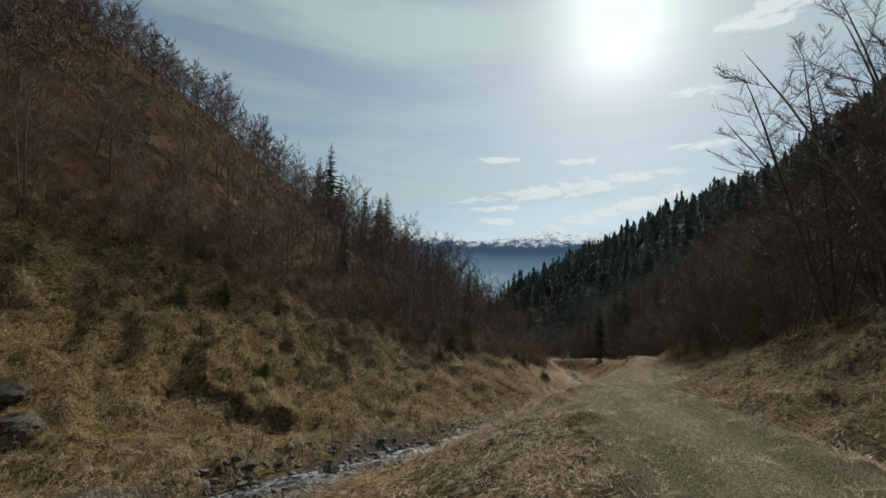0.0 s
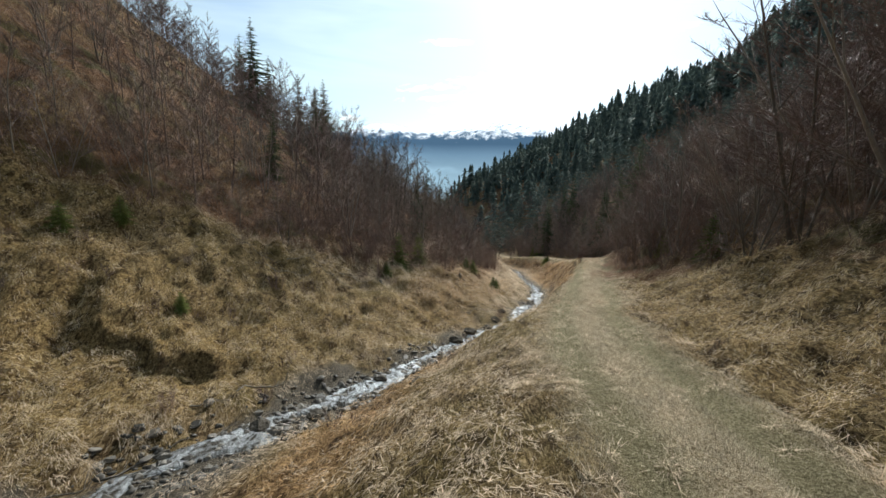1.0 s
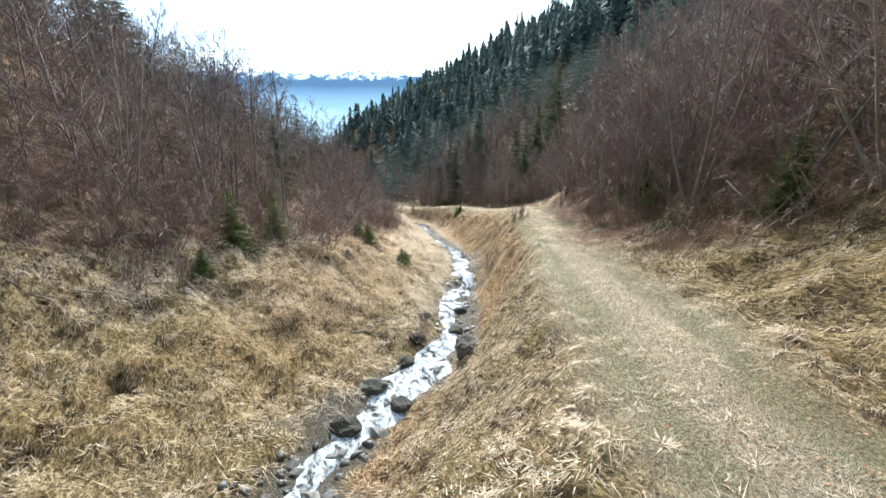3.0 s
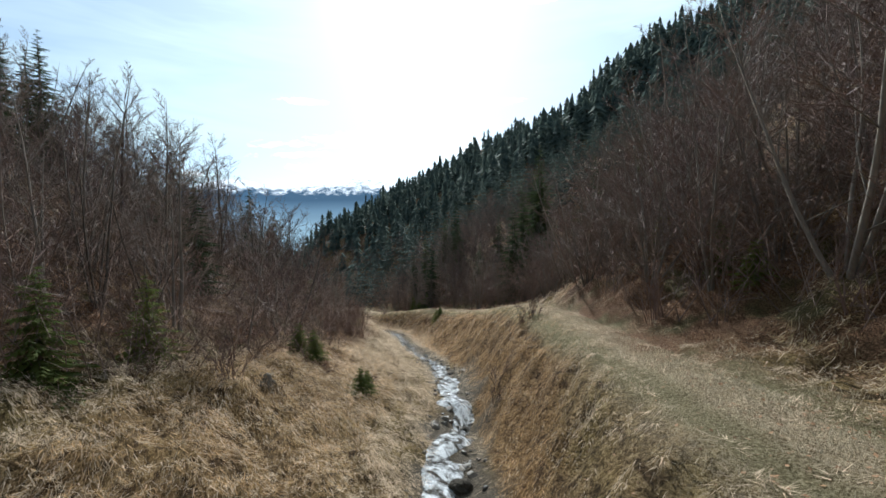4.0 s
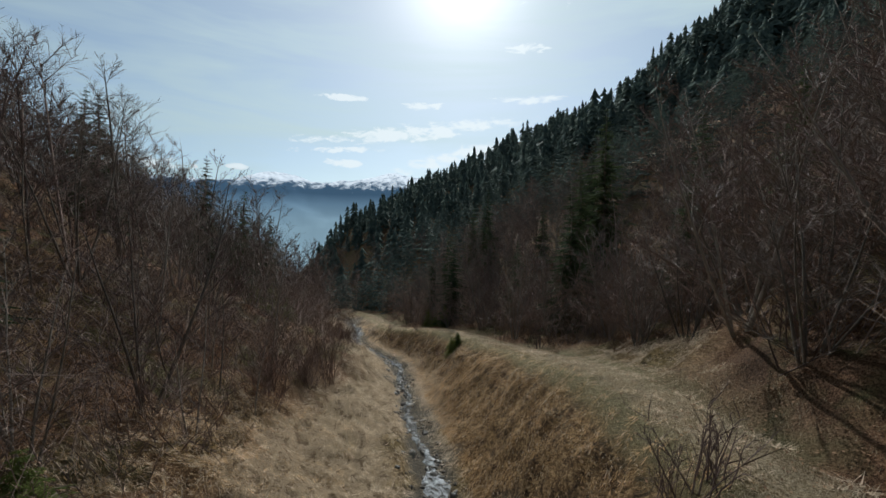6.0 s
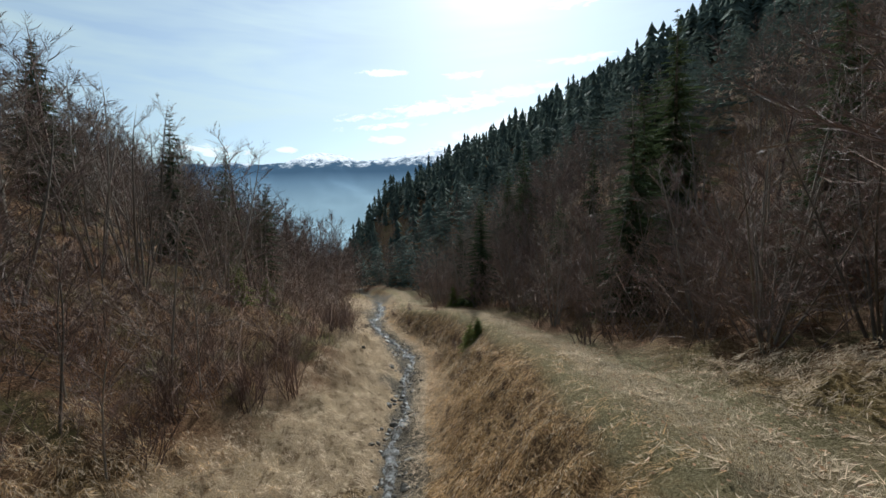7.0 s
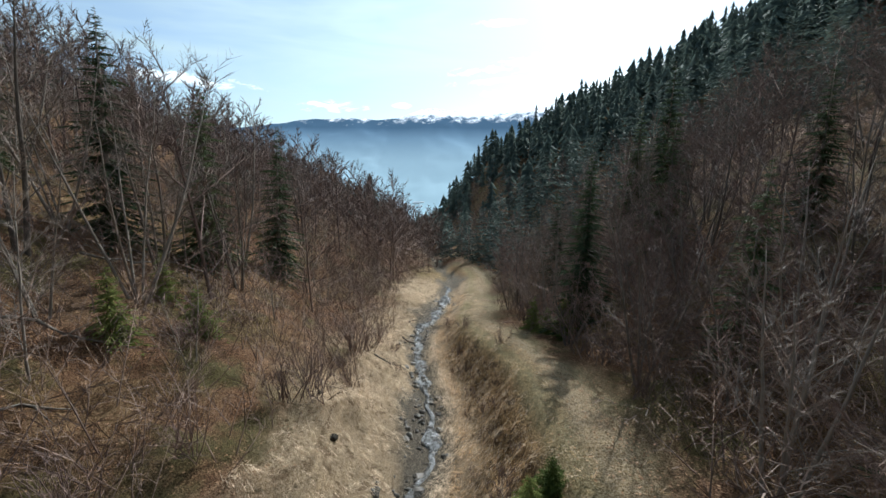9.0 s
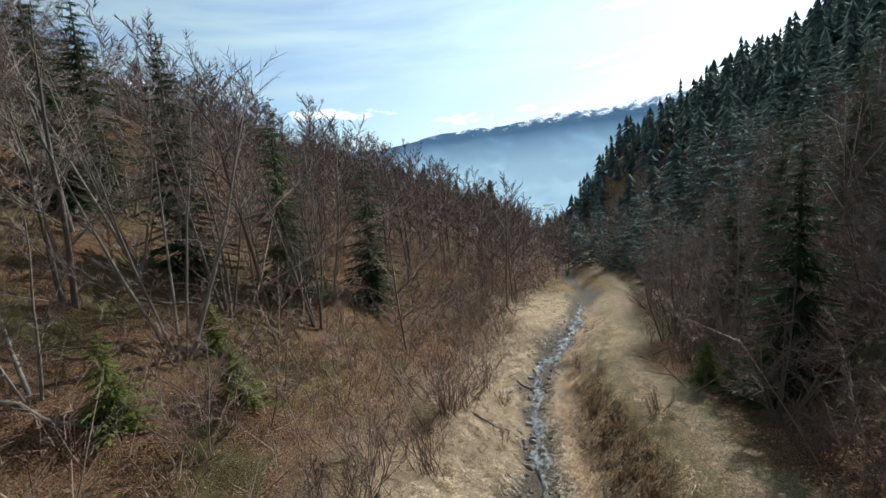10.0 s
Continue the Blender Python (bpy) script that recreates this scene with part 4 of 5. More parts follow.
rng_far = np.random.RandomState(9)
LOW_BARE = [triangles(low_bare(np.random.RandomState(71 + k), 6.6, 11, 0.05, 0.062, 12)) for k in range(7)]
FINE_BARE = [triangles(low_bare(np.random.RandomState(171 + k), 6.4, 15, 0.05, 0.0135, 13, 6)) for k in range(6)]
FAR_BARE = [triangles(low_bare(np.random.RandomState(271 + k), 6.4, 8, 0.06, 0.11, 7)) for k in range(6)]
MID_SPRUCE = [mid_spruce(91 + k, 8.2) for k in range(5)]
LOW_SPRUCE = [triangles(tiered_spruce(81 + k, 7.6 + 0.5 * k, 4.4 + 0.35 * k, 10)) for k in range(5)]
bare_spots, far_spots, fine_spots, dark_spots, dim_spots = [], [], [], [], []
TAKEN = np.array(DONE)
for gap, x0, x1, y0, y1 in ((1.9, -48, 44, 8, 98), (2.9, -95, -48, 14, 98), (2.2, 44, 95, 20, 98), (3.3, 95, 175, 10, 110), (2.8, -85, 80, 98, 165), (3.3, 80, 190, 98, 165), (5.0, -140, 110, 165, 300)):
    for x, y in scatter(rng_far, x0, x1, y0, y1, gap):
        left, right = EDGE_LEFT(y) - x, x - EDGE_RIGHT(y)
        inside = max(left, right)
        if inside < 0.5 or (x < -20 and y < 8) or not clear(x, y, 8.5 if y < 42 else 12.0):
            continue
        if inside < 24 and y < 92 and np.abs(TAKEN - (x, y)).sum(1).min() < 1.6:
            continue
        near = y < 98
        if right > 0:
            spur = 1 / (1 + math.exp(-(y + 0.55 * right - 76) / 6))
            low = fbm(np.array([x]), np.array([y]), 16, 2)[0] > 0.06 and right < 15
            dark = rng_far.rand() < (0.92 * spur * (0.25 if low else 1.0) + (0.2 if right > 14 else 0.0))
        else:
            dark = rng_far.rand() < (0.0 if left < 6 else 0.035 if y < 100 else 0.6 if left < 60 else 0.3)
        if left > 0 and 45 < y < 58 and left < 7 and rng_far.rand() < 0.85:
            continue
        if dark and not clear(x, y, 55.0):
            if clear(x, y, 22.0) and rng_far.rand() < 0.9:
                dark_spots.append((x, y, 0.7))
        elif dark:
            dim_spots.append((x, y, 0.68))
        elif near or rng_far.rand() < 0.7:
            (fine_spots if not clear(x, y, 26.0) else far_spots if not near or abs(x) > 48 else bare_spots).append((x, y, 1.0 if left > 0 and y > 36 and x > -10 else 0.77))
woods("near_leafless_woods", FINE_BARE, fine_spots, M_WOODS, "dense brown leafless beeches on the lower slopes", 8)
woods("leafless_woods", LOW_BARE, bare_spots, M_WOODS, "brown leafless woods covering the valley slopes", 3)
woods("far_leafless_woods", FAR_BARE, far_spots, M_WOODS, "brown leafless woods high on the valley sides", 13)
woods("spruce_woods", MID_SPRUCE, dark_spots, M_HAZED_NEEDLE, "dark spruces among the woods on the slopes", 4, (0.5, 1.3))
woods("far_spruce_woods", LOW_SPRUCE, dim_spots, M_HAZED_NEEDLE, "dark spruce woods on the farther slopes", 5, (0.45, 1.3))


# ---- thickets under the trees ----
def sapling_low(seed):
    rng = np.random.RandomState(seed)
    w = Wood()
    for s in range(rng.randint(2, 5)):
        h = rng.uniform(1.2, 3.0)
        st = bent(rng, Vector((rng.uniform(-.3, .3), rng.uniform(-.3, .3), -0.15)), Vector((rng.uniform(-.7, .7), rng.uniform(-.7, .7), 1)), h, 3, 0.16, 0.05)
        w.limb([st[0], st[1], st[3]], 0.013, 0.004, 3)
        for k in range(7):
            p, way = along(st, 0.18 + 0.8 * (k + rng.rand()) / 7)
            br = bent(rng, p, side_way(rng, way, rng.uniform(0.6, 1.1)), h * rng.uniform(0.18, 0.42), 2, 0.12, 0.05)
            twig(w, rng, br[0], (br[2] - br[0]).normalized(), (br[2] - br[0]).length, 0.014)
            fan(w, rng, br, 5, h * 0.17, 0.011, 0.15)
    return triangles(w)


rng_und = np.random.RandomState(19)
LOW_SAPLING = [sapling_low(200 + k) for k in range(8)]
spots = []
for x, y in scatter(rng_und, -32, 46, 10, 80, 0.62):
    left, right = EDGE_LEFT(y) - x, x - EDGE_RIGHT(y)
    inside = max(left, right)
    patchy = fbm(np.array([x]), np.array([y]), 4.0, 2)[0]
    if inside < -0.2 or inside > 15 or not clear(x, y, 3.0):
        continue
    keep = 0.62 if inside < 6 else 0.22
    if left > 0 and 24 < y < 40:
        keep = 0.8 if left < 8 else 0.4
    if left > 0 and 34 < y < 46 and left < 9:
        keep = 0.95
    elif left > 0 and y > 40:
        keep = 0.5 if left < 4 else 0.42 if y < 50 else 0.24
    if left > 0 and 45 < y < 58 and left > 5:
        keep = 0.12
    if right > 0:
        keep = 0.0 if right < 0.3 else 0.85 if 24 < y < 68 and right < 6 else 0.55 * keep
    if rng_und.rand() < keep * (1.0 + 1.6 * patchy):
        spots.append((x, y))
woods("leafless_thicket", LOW_SAPLING, spots, M_TWIG_THICKET, "dense reddish thicket of thin leafless saplings", 6)


# ---- stream ----
def make_stream():
    ys = np.arange(4, 74, 0.14)
    across = np.linspace(-1, 1, 9)
    Y = np.repeat(ys[:, None], 9, 1)
    mean = BED_W(ys) * (0.14 * np.sin(ys * 0.9) + 0.5 * fbm(ys, ys * 0 + 3.0, 1.4, 3))
    slim = BED_W(ys) * np.clip(np.where(ys > 38, 0.26, np.where(ys > 15, 0.48, 0.32)) + 0.7 * fbm(ys, ys * 0 + 9.0, 0.9, 3), 0.14, 0.75)
    dxy = np.gradient(STREAM_X(ys), ys)
    X = STREAM_X(Y) + (mean[:, None] + across[None] * slim[:, None]) * np.sqrt(1 + dxy**2)[:, None]
    steps = 0.05 * fbm(ys * 0 + 2.0, ys, 0.8, 2)
    Z = land(X, Y)
    Z = np.minimum(Z.mean(1)[:, None] + 0.05 + steps[:, None], Z + 0.075) - 0.07 * np.abs(across[None]) ** 4 + 0.03 * fbm(X, Y, 0.4, 2)
    i = (np.arange(len(ys) - 1)[:, None] * 9 + np.arange(8)[None]).ravel()
    me = fast_mesh("water", np.stack([X, Y, Z], -1).reshape(-1, 3), np.stack([i, i + 1, i + 10, i + 9], 1), M_WATER, True)
    # share of foam and painted glint along the stream
    at = me.attributes.new("m_foam_glint", "FLOAT", "POINT")
    at.data.foreach_set("value", np.ascontiguousarray(1 - 0.7 * np.clip((Y.ravel() - 33) / 8, 0, 1) - 0.6 * np.clip((18 - Y.ravel()) / 6, 0, 1), np.float32))
    tagged(new("water", me), "shallow glinting stream water running between stones", "stream", kind="structure")


make_stream()


def stone_mesh(seed, flat):
    rng = np.random.RandomState(seed)
    bm = bmesh.new()
    for _ in range(22):
        v = Vector(rng.normal(size=3)).normalized() * rng.uniform(0.8, 1.05)
        bm.verts.new((v.x * rng.uniform(0.9, 1.2), v.y, v.z * flat))
    bmesh.ops.convex_hull(bm, input=bm.verts)
    for v in [v for v in bm.verts if not v.link_faces]:
        bm.verts.remove(v)
    me = bpy.data.meshes.new("stone")
    bm.to_mesh(me)
    bm.free()
    me.materials.append(M_STONE)
    return me


STONES = [stone_mesh(300 + k, 0.45 + 0.06 * k) for k in range(7)]
bed = tagged(new("stream_bed"), "stony stream bed with dark wet stones", "stream bed", kind="structure")
rng_st = np.random.RandomState(23)
pebbles = []
for k in range(2300):
    y = rng_st.uniform(9, 70) if k > 1200 else rng_st.uniform(6, 34) if k > 800 else rng_st.uniform(6, 20)
    w = BED_W(y)
    x = float(STREAM_X(y)) + (rng_st.normal() * 0.36 + rng_st.choice((-0.3, 0.3))) * w
    size = 0.03 + 0.04 * rng_st.gamma(1.3, 1.0) * (1.0 if y < 36 else 0.8)
    size = min(size, 0.15)
    if 17 < y < 34 and rng_st.rand() < 0.55:
        continue
    x = min(max(x + 0.2 * math.sin(y * 1.9) * w, float(STREAM_X(y)) - 1.15 * w), float(STREAM_X(y)) + 1.0 * w)
    pebbles.append((x, y, size))
pebbles.sort(key=lambda p: -p[2])
px, py = np.array([p[0] for p in pebbles]), np.array([p[1] for p in pebbles])
pz = land(px, py)
V, F, at = [], [], 0
for k, (x, y, size) in enumerate(pebbles):
    turn, tilt, flat = rng_st.uniform(0, 6.28), rng_st.uniform(-0.35, 0.35), rng_st.uniform(0.7, 1.3)
    me = STONES[rng_st.randint(7)]
    m = Matrix.LocRotScale((x, y, pz[k] + size * 0.05), Euler((tilt, -tilt * 0.6, turn)), (size * flat, size / flat, size))
    if k < 300:
        ob = part("stone", me, bed)
        ob.matrix_basis = m
    else:
        co = np.array([tuple(m @ v.co) for v in me.vertices])
        V.append(co)
        F.append(np.array([tuple(p.vertices) for p in me.polygons]) + at)
        at += len(co)
me = fast_mesh("pebbles", np.concatenate(V), np.concatenate(F), M_STONE)
tagged(part("pebbles", me, bed), kind="stuff")


# ---- single rocks, stumps and fallen wood ----
def rock(x, y, size, label, sink=0.3, mat=None):
    rng = np.random.RandomState(int(abs(x * 31 + y * 17)) + 5)
    bm = bmesh.new()
    bmesh.ops.create_icosphere(bm, subdivisions=3, radius=1.0)
    for v in bm.verts:
        n = noise.noise(v.co * 1.3 + Vector((x, y, 0))) * 0.35 + noise.noise(v.co * 3.1 + Vector((y, x, 0))) * 0.16
        v.co *= 1 + n
        v.co.z *= 0.72
    me = bpy.data.meshes.new("rock")
    bm.to_mesh(me)
    bm.free()
    me.materials.append(M_ROCK)
    ob = tagged(new("rock", me), label, "rock", "rocks by the stream")
    z = float(land(np.array([x]), np.array([y]))[0])
    ob.matrix_basis = Matrix.LocRotScale((x, y, z + size * (0.5 - sink)), Euler((0.1, 0.1, rng.uniform(0, 6))), (size * 1.15, size * 0.95, size))
    return ob


for x, y, s in ((4.2, 20.2, 0.26), (5.0, 21.4, 0.26), (2.3, 14.6, 0.2), (11.0, 29.4, 0.16), (7.5, 21.9, 0.34), (6.0, 22.4, 0.22), (6.6, 23.4, 0.2), (8.0, 23.9, 0.22), (7.3, 24.8, 0.18), (5.4, 20.6, 0.24), (8.9, 25.6, 0.2), (1.2, 16.2, 0.22), (-0.4, 14.0, 0.2), (-1.6, 13.4, 0.24), (3.4, 18.0, 0.2)):
    rock(x, y, s, "dark wet boulder beside the stream")
rock(13.9, 49.6, 0.1, "small dark stone lying on pale dry turf", 0.05)
rock(13.2, 51.0, 0.06, "small dark stone lying on pale dry turf", 0.05)
for x, y, s in ((-9.2, 12.3, 0.5), (-8.6, 11.9, 0.35), (-9.9, 12.6, 0.45), (-9.5, 11.7, 0.4), (-10.4, 12.0, 0.4)):
    rock(x, y, s, "dark rock outcrop in the grassy slope", 0.6)


def stump(x, y, h, r):
    rng = np.random.RandomState(int(x * 13 + y * 7) % 1000)
    w = Wood()
    w.limb([Vector((0, 0, -0.15)), Vector((0.01, 0, 0.05)), Vector((0.03, 0.02, h)), Vector((0.03, 0.03, h + 0.04))], r * 1.25, r * 0.8, 9)
    for k in range(5):
        a = 1.256 * k + rng.uniform(-0.3, 0.3)
        w.limb([Vector((0, 0, 0.1)), Vector((math.cos(a), math.sin(a), 0)) * r * 1.6 + Vector((0, 0, 0.02)), Vector((math.cos(a), math.sin(a), 0)) * r * 2.6 - Vector((0, 0, 0.12))], r * 0.5, r * 0.15, 5)
    ob = new("tree_stump", mesh_of("stump", w.v, w.f, M_BARK))
    ob.location = (x, y, float(land(np.array([x]), np.array([y]))[0]))
    return tagged(ob, "short weathered tree stump in dry grass", "stump", "stumps")


for x, y in ((5.7, 29.3), (0.9, 25.4)):
    stump(x, y, 0.2, 0.1)


def fallen(x, y, length, turn, r):
    rng = np.random.RandomState(int(x * 11 + y * 5) % 1000)
    w = Wood()
    n = 7
    way = Vector((math.cos(turn), math.sin(turn), 0))
    pts = []
    for k in range(n):
        p = Vector((x, y, 0)) + way * (length * (k / (n - 1) - 0.5)) + Vector((rng.uniform(-.05, .05), rng.uniform(-.05, .05), 0))
        p.z = float(land(np.array([p.x]), np.array([p.y]))[0]) + r * 0.9
        pts.append(p)
    w.limb(pts, r, r * 0.35, 6)
    for k in range(6):
        p, q = along(pts, rng.uniform(0.2, 0.95))
        b = bent(rng, p, side_way(rng, q, rng.uniform(0.5, 1.0)) + Vector((0, 0, 0.3)), length * rng.uniform(0.15, 0.35), 2, 0.15, 0.0)
        w.limb(b, r * 0.4, 0.004, 4)
        spray(w, rng, b, 4, 0.25, 0.012)
    c = pts[3].copy()
    w.v = [v - c for v in w.v]
    ob = new("fallen_branch", mesh_of("branch", w.v, w.f, M_BARK))
    ob.location = c
    return tagged(ob, "fallen leafless branch lying on the ground", "branch", "fallen branches")


for x, y, l, a, r in ((-3.2, 22.8, 2.4, 0.2, 0.025), (-1.0, 23.8, 2.0, -0.4, 0.022), (0.2, 25.4, 2.0, 0.6, 0.025), (-4.6, 23.4, 2.2, -0.2, 0.025), (-2.4, 24.2, 2.4, 0.7, 0.025), (-0.2, 24.6, 1.8, 0.1, 0.02), (5.9, 24.3, 1.0, 0.4, 0.025), (6.2, 24.6, 0.8, -0.9, 0.02), (5.4, 23.9, 0.9, -0.2, 0.02), (14.4, 55.6, 1.1, 0.1, 0.03), (15.2, 59.1, 1.4, 0.1, 0.04), (-3.4, 12.2, 1.8, 0.9, 0.025), (-4.6, 11.0, 1.4, 0.5, 0.022), (-2.4, 13.2, 1.1, 1.2, 0.02), (8.8, 49.0, 2.4, 0.5, 0.045), (7.6, 46.6, 2.8, -0.5, 0.05), (9.4, 46.9, 2.2, 0.9, 0.04), (6.6, 53.6, 2.2, 1.2, 0.05), (-2.0, 15.2, 1.5, 0.7, 0.025), (-2.9, 14.0, 1.0, 0.3, 0.02)):
    fallen(x, y, l, a, r)

# ---- young spruces and shrubs in the open ----
for k, x, y, s in ((0, -9.1, 21.6, 0.8), (0, -10.2, 20.0, 0.85), (1, 1.9, 28.6, 1.05), (0, 8.2, 30.5, 0.7), (0, 8.5, 30.9, 0.5), (0, 7.3, 33.2, 0.8), (0, 17.7, 46.6, 0.75), (0, 18.1, 46.9, 0.55), (1, 9.3, 49.6, 0.85), (0, 10.0, 51.5, 1.0), (1, 20.9, 56.2, 0.85), (1, 20.0, 57.4, 0.7), (0, 20.4, 56.8, 0.9), (1, 3.2, 30.6, 1.0), (0, 6.9, 33.8, 0.9), (0, -5.6, 18.4, 0.5), (0, 1.2, 26.4, 0.6), (1, 8.4, 52.6, 0.7), (0, 15.9, 24.4, 0.8), (1, 16.8, 25.8, 0.8), (1, 14.6, 19.5, 0.9), (0, 19.4, 29.4, 1.0)):
    plant(YOUNG[k], x, y, s, 1.7 * x)
for k, x, y, s in ((2, -3.2, 21.7, 0.9), (2, -2.3, 22.2, 0.9), (0, 0.0, 25.0, 0.6), (2, 1.6, 25.6, 0.9), (2, -4.4, 19.2, 0.6), (2, -6.0, 17.8, 0.6), (2, 0.8, 12.0, 0.55), (2, 1.4, 12.5, 0.5), (2, 0.2, 12.6, 0.5), (0, 0.7, 25.7, 0.7), (2, 11.4, 28.4, 0.9), (2, 11.9, 28.9, 0.8), (2, 3.2, 15.3, 0.6), (2, 4.0, 16.0, 0.5), (1, 6.8, 23.5, 0.5), (2, 17.4, 47.4, 0.6), (2, 17.0, 49.3, 0.5), (0, 18.4, 54.9, 0.5), (0, 17.5, 47.9, 0.45), (2, 17.6, 51.5, 0.6), (2, 17.2, 53.0, 0.7), (0, 16.9, 56.5, 0.45), (0, 17.2, 58.2, 0.55), (2, 16.6, 60.5, 0.7), (2, 14.2, 57.2, 0.7), (2, 14.6, 55.0, 0.6), (0, 14.0, 30.4, 0.8), (1, 13.9, 30.7, 0.45), (2, -1.9, 14.6, 0.6), (0, -3.6, 13.4, 0.5), (0, 7.6, 32.0, 0.4), (2, 8.6, 31.6, 0.7), (0, 9.6, 40.2, 0.8), (0, 10.8, 43.4, 0.9), (1, 11.2, 46.2, 0.8), (0, 5.0, 29.0, 0.8), (1, 22.6, 36.0, 0.9), (0, 23.4, 38.0, 1.0), (0, 22.0, 40.4, 0.9)):
    plant(BUSH[k], x, y, s, 2.3 * x)
for k in range(26):
    y = rng_und.uniform(39, 66)
    u = rng_und.uniform(0.2, 0.9)
    x = float(STREAM_X(y)) + 1.0 + u * (float(TRACK_X(y)) - 2.4 - float(STREAM_X(y)))
    plant(BUSH[2], x, y, rng_und.uniform(0.25, 0.5), rng_und.uniform(0, 6))
for k in range(60):
    y = rng_und.uniform(14, 62)
    side = rng_und.rand() < 0.6
    x = float(EDGE_LEFT(y)) + rng_und.uniform(-2.0, 0.6) if side else float(EDGE_RIGHT(y)) + rng_und.uniform(-0.6, 2.5)
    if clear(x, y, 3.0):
        plant(BUSH[rng_und.randint(3)], x, y, rng_und.uniform(0.6, 1.1), rng_und.uniform(0, 6))


for k in range(46):
    x, y = rng_und.uniform(-14, -1.5), rng_und.uniform(13, 24)
    if EDGE_LEFT(y) < x < STREAM_X(y) - 2.5:
        plant(BUSH[2], x, y, rng_und.uniform(0.22, 0.5), rng_und.uniform(0, 6))


def bench(x, y, turn):
    """A low plank on two posts at the wood's edge."""
    ob = new("plank_bench")
    tagged(ob, "small pale wooden plank bench at the wood's edge", "bench")
    def board(name, sx, sy, sz, px_, py_, pz_):
        bm = bmesh.new()
        bmesh.ops.create_cube(bm, size=1.0)
        bmesh.ops.scale(bm, vec=(sx, sy, sz), verts=bm.verts)
        bmesh.ops.translate(bm, vec=(px_, py_, pz_), verts=bm.verts)
        bmesh.ops.bevel(bm, geom=bm.edges[:], offset=0.008, segments=2, affect="EDGES")
        me = bpy.data.meshes.new(name)
        bm.to_mesh(me)
        bm.free()
        me.materials.append(M_OLD_WOOD)
        part(name, me, ob)
    board("seat", 1.1, 0.3, 0.05, 0, 0, 0.45)
    board("post", 0.1, 0.22, 0.6, -0.4, 0, 0.125)
    board("post", 0.1, 0.22, 0.6, 0.4, 0, 0.125)
    ob.matrix_basis = pose(x, y, float(land(np.array([x]), np.array([y]))[0]), 0, 0, turn)


bench(21.0, 65.0, -12)


# ---- houses far below, set on the range's foot to fit the camera's view ----
def house(x, y, z, length, depth, height, turn):
    ob = new("far_building")
    tagged(ob, "long white-roofed building far below in the hazy valley", "building", "buildings in the far valley")
    a, q, h = length / 2, depth / 2, height
    part("wall", mesh_of("wall", [(-a, -q, 0), (a, -q, 0), (a, q, 0), (-a, q, 0), (-a, -q, h), (a, -q, h), (a, q, h), (-a, q, h), (-a, 0, h * 1.5), (a, 0, h * 1.5)],
                         [(0, 1, 5, 4), (1, 2, 6, 9, 5), (2, 3, 7, 6), (3, 0, 4, 8, 7), (3, 2, 1, 0)], M_PLASTER, False), ob)
    o, w = a * 1.06, q * 1.15
    drop = h * 0.92
    part("roof", mesh_of("roof", [(-o, -w, drop), (o, -w, drop), (o, 0, h * 1.54), (-o, 0, h * 1.54), (o, w, drop), (-o, w, drop), (-o, -w, drop + 0.4), (o, -w, drop + 0.4), (o, 0, h * 1.54 + 0.4), (-o, 0, h * 1.54 + 0.4), (o, w, drop + 0.4), (-o, w, drop + 0.4)],
                         [(0, 1, 2, 3), (3, 2, 4, 5), (6, 9, 8, 7), (9, 11, 10, 8), (0, 6, 7, 1), (5, 4, 10, 11), (0, 3, 9, 6), (3, 5, 11, 9), (1, 7, 8, 2), (2, 8, 10, 4)], M_ROOF, False), ob)
    ob.matrix_basis = pose(x, y, z, 0, 0, turn)


rng_h = np.random.RandomState(77)
for k in range(14):
    az, u = math.radians(rng_h.uniform(-6.6, -2.9)), rng_h.uniform(0.12, 0.21)
    dist = FAR_NEAR + FAR_DEEP * u
    house(dist * math.sin(az), dist * math.cos(az), float(far_height(np.array([az]), u)[0]) - 2.0, rng_h.uniform(26, 85) if k < 6 else rng_h.uniform(14, 24), rng_h.uniform(14, 22), rng_h.uniform(8, 12), rng_h.uniform(-25, 25))


# ---- dry grass, in tussocks that lie downhill ----
def blades(name, x, y, z, mat, rng, length, wide, label, up=(0.08, 0.8), flow=0.7, lean=None):
    """lean: (dx, dy) by which each blade is drawn out of its tussock."""
    gx, gy = slope_of(x, y)
    steep = np.sqrt(gx**2 + gy**2) + 1e-6
    swirl = 6.283 * fbm(x, y, 1.6, 2)
    a = rng.uniform(0, 6.283, len(x))
    dx = flow * -gx / (steep + 0.2) + 0.35 * np.cos(swirl) + 0.35 * np.cos(a)
    dy = flow * -gy / (steep + 0.2) + 0.35 * np.sin(swirl) + 0.35 * np.sin(a)
    if lean is not None:
        dx, dy = dx + lean[0], dy + lean[1]
    n = np.sqrt(dx**2 + dy**2) + 1e-6
    dx, dy = dx / n, dy / n
    rise = rng.uniform(*up, len(x))
    L = length * rng.uniform(0.45, 1.2, len(x)) / (1 + 0.9 * steep**2)
    slope_along = gx * dx + gy * dy
    w = wide * np.minimum(0.6 + 0.4 * rng.gamma(1.2, 1.0, len(x)), 2.0) * 0.5
    B1 = np.stack([x - dy * w, y + dx * w, z - 0.02], 1)
    B2 = np.stack([x + dy * w, y - dx * w, z - 0.02], 1)
    tip = np.stack([x + dx * L, y + dy * L, z + L * (slope_along + rise)], 1)
    faces = np.arange(len(x) * 3).reshape(-1, 3)
    verts = np.stack([B1, B2, tip], 1).reshape(-1, 3)
    return tagged(new(name, fast_mesh(name, verts, faces, mat)), label, "grass", kind="stuff")


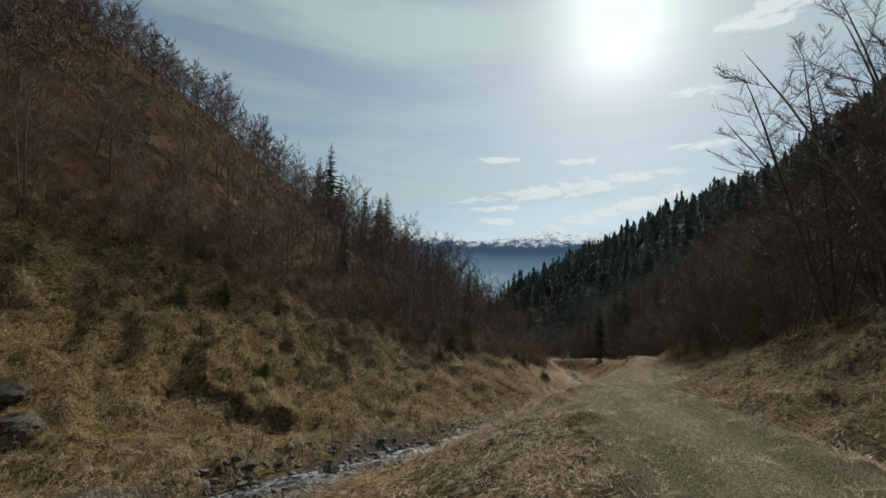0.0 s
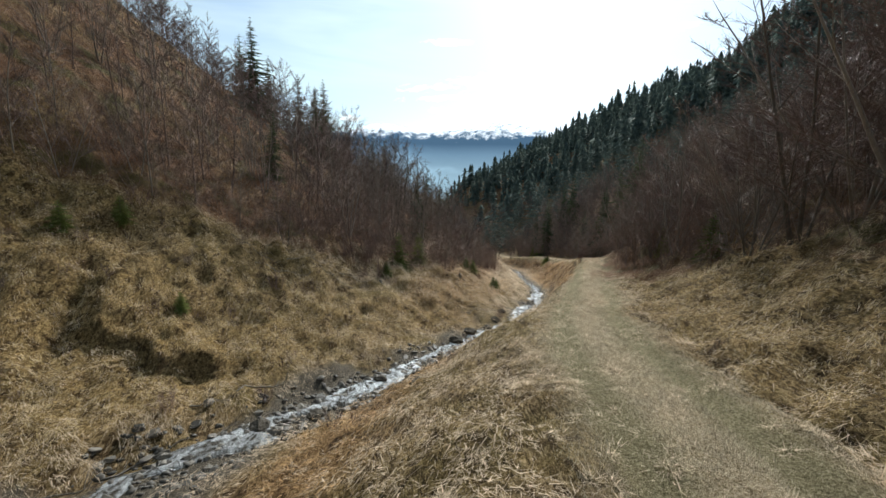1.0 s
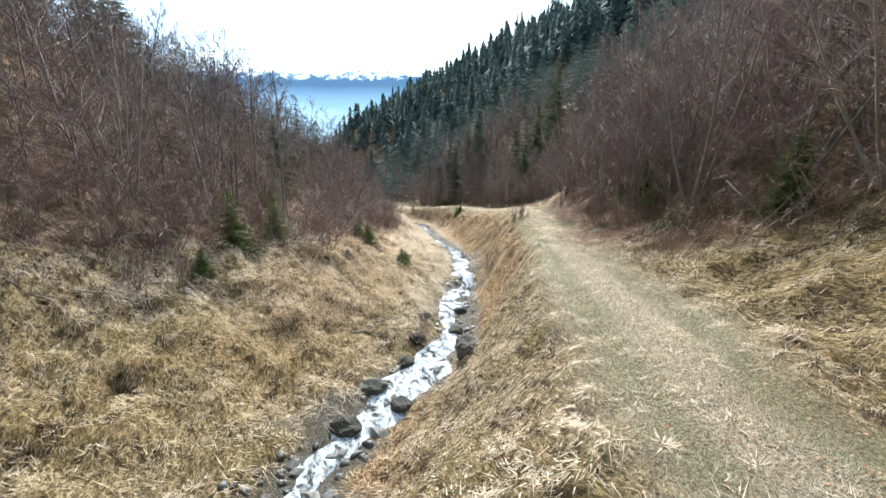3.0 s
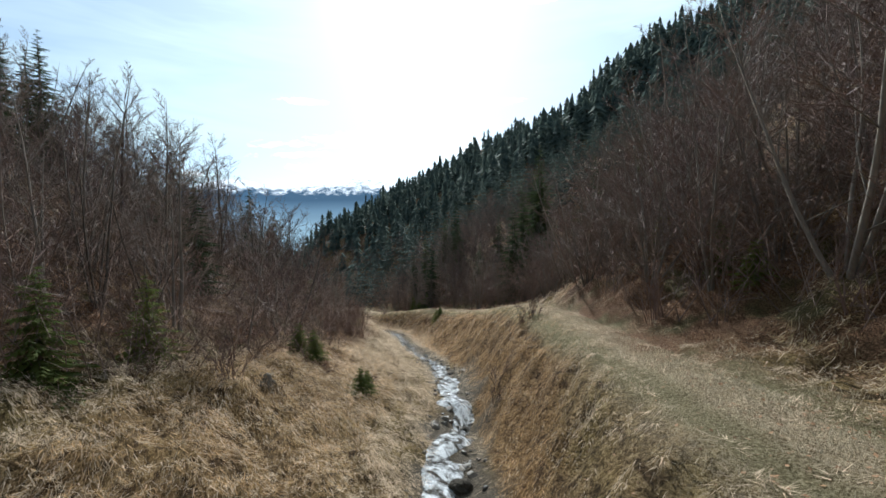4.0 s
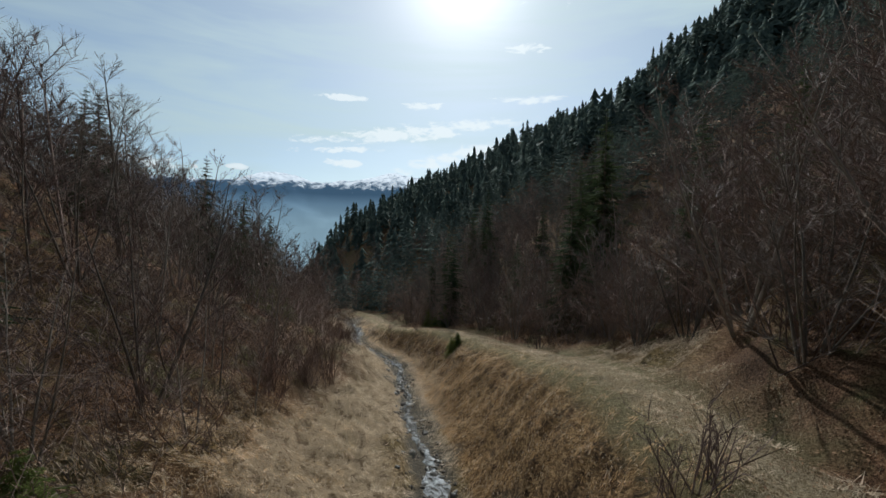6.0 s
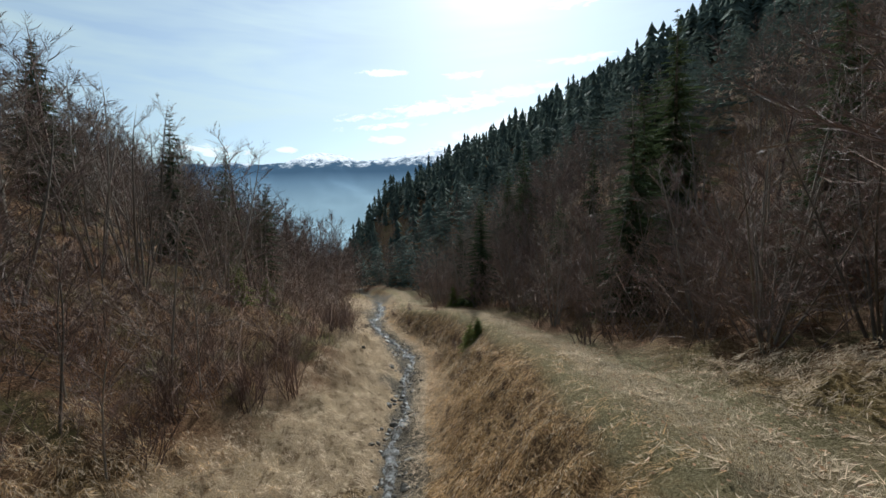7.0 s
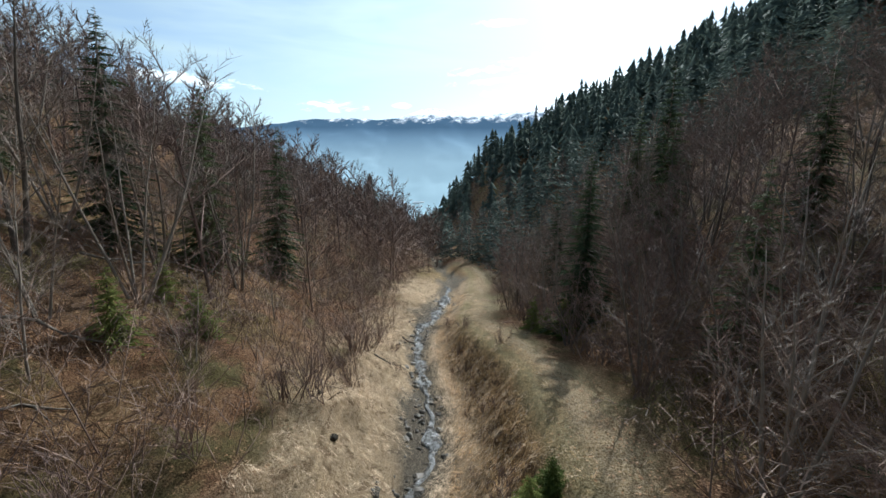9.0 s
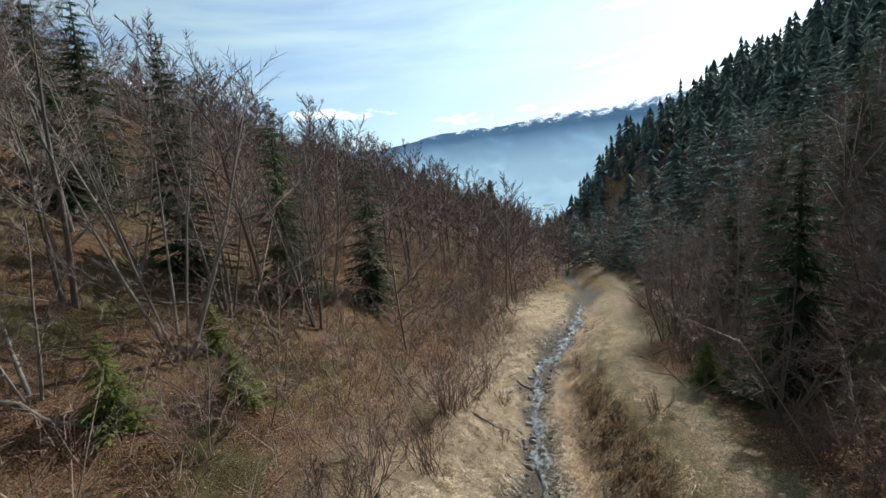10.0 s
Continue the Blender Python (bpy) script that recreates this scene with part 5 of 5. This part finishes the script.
def make_grass():
    rng = np.random.RandomState(31)
    n = 17500
    y = 3 + 66 * rng.rand(n) ** 1.2
    late = y > 41
    lo, hi = np.maximum(EDGE_LEFT(y) - np.where(late, -0.2, 2.0), -17), np.minimum(EDGE_RIGHT(y) + np.where(y > 23, -0.5, 2.0), 27)
    x = lo + (hi - lo) * rng.rand(n)
    r, e = x - TRACK_X(y), x - STREAM_X(y)
    keep = (np.abs(e) > 0.75 * BED_W(y)) & ~(rng.rand(n) < np.where(late, 0.95, 0.6) * np.exp(-(r / 1.5) ** 4)) & ~((r > 0.2) & (y > 38) & (rng.rand(n) < 0.85)) & ~((e < 0) & (e > -4) & (y > 34) & (rng.rand(n) < 0.72))
    keep &= ~((r > 0.8) & (y > 23) & (y < 34) & (rng.rand(n) < 0.8))
    keep &= ~((np.abs(y - scarp(x) + 0.1) < 0.28) & (x > -7.2) & (x < -2.8))
    x, y = x[keep], y[keep]
    per = 42
    size = np.repeat(0.12 + 0.085 * rng.gamma(2.0, 1.0, len(x)), per)
    size = np.minimum(size, 0.42) * np.repeat(np.where(np.abs(x - TRACK_X(y)) < 1.8, 0.55, np.where(y > 34, 0.85, 1.0)), per)
    tall = np.repeat(rng.uniform(0.45, 1.35, len(x)) * np.where(np.abs(x - TRACK_X(y)) < 1.6, 0.35, 1.0), per)
    q, a = np.sqrt(rng.rand(len(size))) * 0.95, rng.uniform(0, 6.283, len(size))
    ox, oy = q * np.cos(a), q * np.sin(a)
    X, Y = np.repeat(x, per) + ox * size, np.repeat(y, per) + oy * size
    Z = land(X, Y) + size * tall * (1 - q * q)
    r, e, d = X - TRACK_X(Y), X - STREAM_X(Y), STREAM_X(Y) - X
    rust = ((r < -0.6 - 3.8 * np.clip((27 - Y) / 8, 0, 1) + rng.normal(size=len(X)) * 0.3) & (r > -6.5) & (e > 0.8)) | ((d > 2.0) & (d < 6.5) & (Y > 22) & (Y < 41) & (rng.rand(len(X)) < 0.5)) | ((Y > 42) & (r > -2) & (r < 3))
    rust &= rng.rand(len(X)) < np.where(Y > 44, 0.4, 0.72)
    up = (-0.75, 0.30)
    gold = (((d > 2.5) & (Y < 24)) | ((r > 2.0) & (Y < 26))) & (rng.rand(len(X)) < 0.55) & ~rust
    for pick, name, mat, label in ((gold, "golden_grass", M_GOLD, "long golden-brown dry grass combed down the slopes"), (~rust & ~gold, "straw_grass", M_STRAW, "long pale dry grass lying in matted tussocks"), (rust, "rusty_grass", M_RUST, "long rust-coloured dry grass on the stream banks")):
        blades(name, X[pick], Y[pick], Z[pick], mat, rng, 0.2, 0.0078, label, up, 0.75, (1.1 * ox[pick], 1.1 * oy[pick]))
    m = 120000
    Y = 3 + 36 * rng.rand(m) ** 1.2
    X = TRACK_X(Y) + rng.uniform(-1.7, 1.7, m)
    rut = np.abs(np.abs(X - TRACK_X(Y)) - 0.85 + 0.25 * fbm(X, Y, 1.5, 2)) < 0.26
    thin = fbm(X + 5, Y, 0.9, 2) + 0.25 * rng.normal(size=m) > 0.22
    stay = ~(rut & (rng.rand(m) < 0.8)) & ~thin
    X, Y = X[stay], Y[stay]
    blades("track_grass", X, Y, land(X, Y), M_SHORT, rng, 0.07, 0.0075, "short trodden grass on the track", (0.2, 1.0), 0.3)
    m = 60000
    Y = 14 + 48 * rng.rand(m)
    left = rng.rand(m) < 0.68
    X = np.where(left, EDGE_LEFT(Y) + 1.0 - 13 * rng.rand(m), EDGE_RIGHT(Y) - 1.5 + 9 * rng.rand(m))
    strewn = rng.rand(m) < 0.16
    X = np.where(strewn, TRACK_X(Y) + rng.normal(size=m) * 1.5 + 0.8, X)
    a, s = rng.uniform(0, 6.283, m), rng.uniform(0.013, 0.032, m)
    Z = land(X, Y) + 0.02
    ca, sa = np.cos(a) * s, np.sin(a) * s
    t = rng.uniform(-0.6, 0.9, m) * s
    verts = np.stack([np.stack([X - ca, Y - sa, Z], 1), np.stack([X + sa * 0.6, Y - ca * 0.6, Z + t * 0.5], 1), np.stack([X + ca, Y + sa, Z + t], 1), np.stack([X - sa * 0.6, Y + ca * 0.6, Z + t * 0.3], 1)], 1).reshape(-1, 3)
    i = np.arange(m) * 4
    tagged(new("leaf_litter", fast_mesh("leaf_litter", verts, np.stack([i, i + 1, i + 2, i + 3], 1), M_LEAF)), "reddish fallen beech leaves under the trees", "leaf litter", kind="stuff")


make_grass()
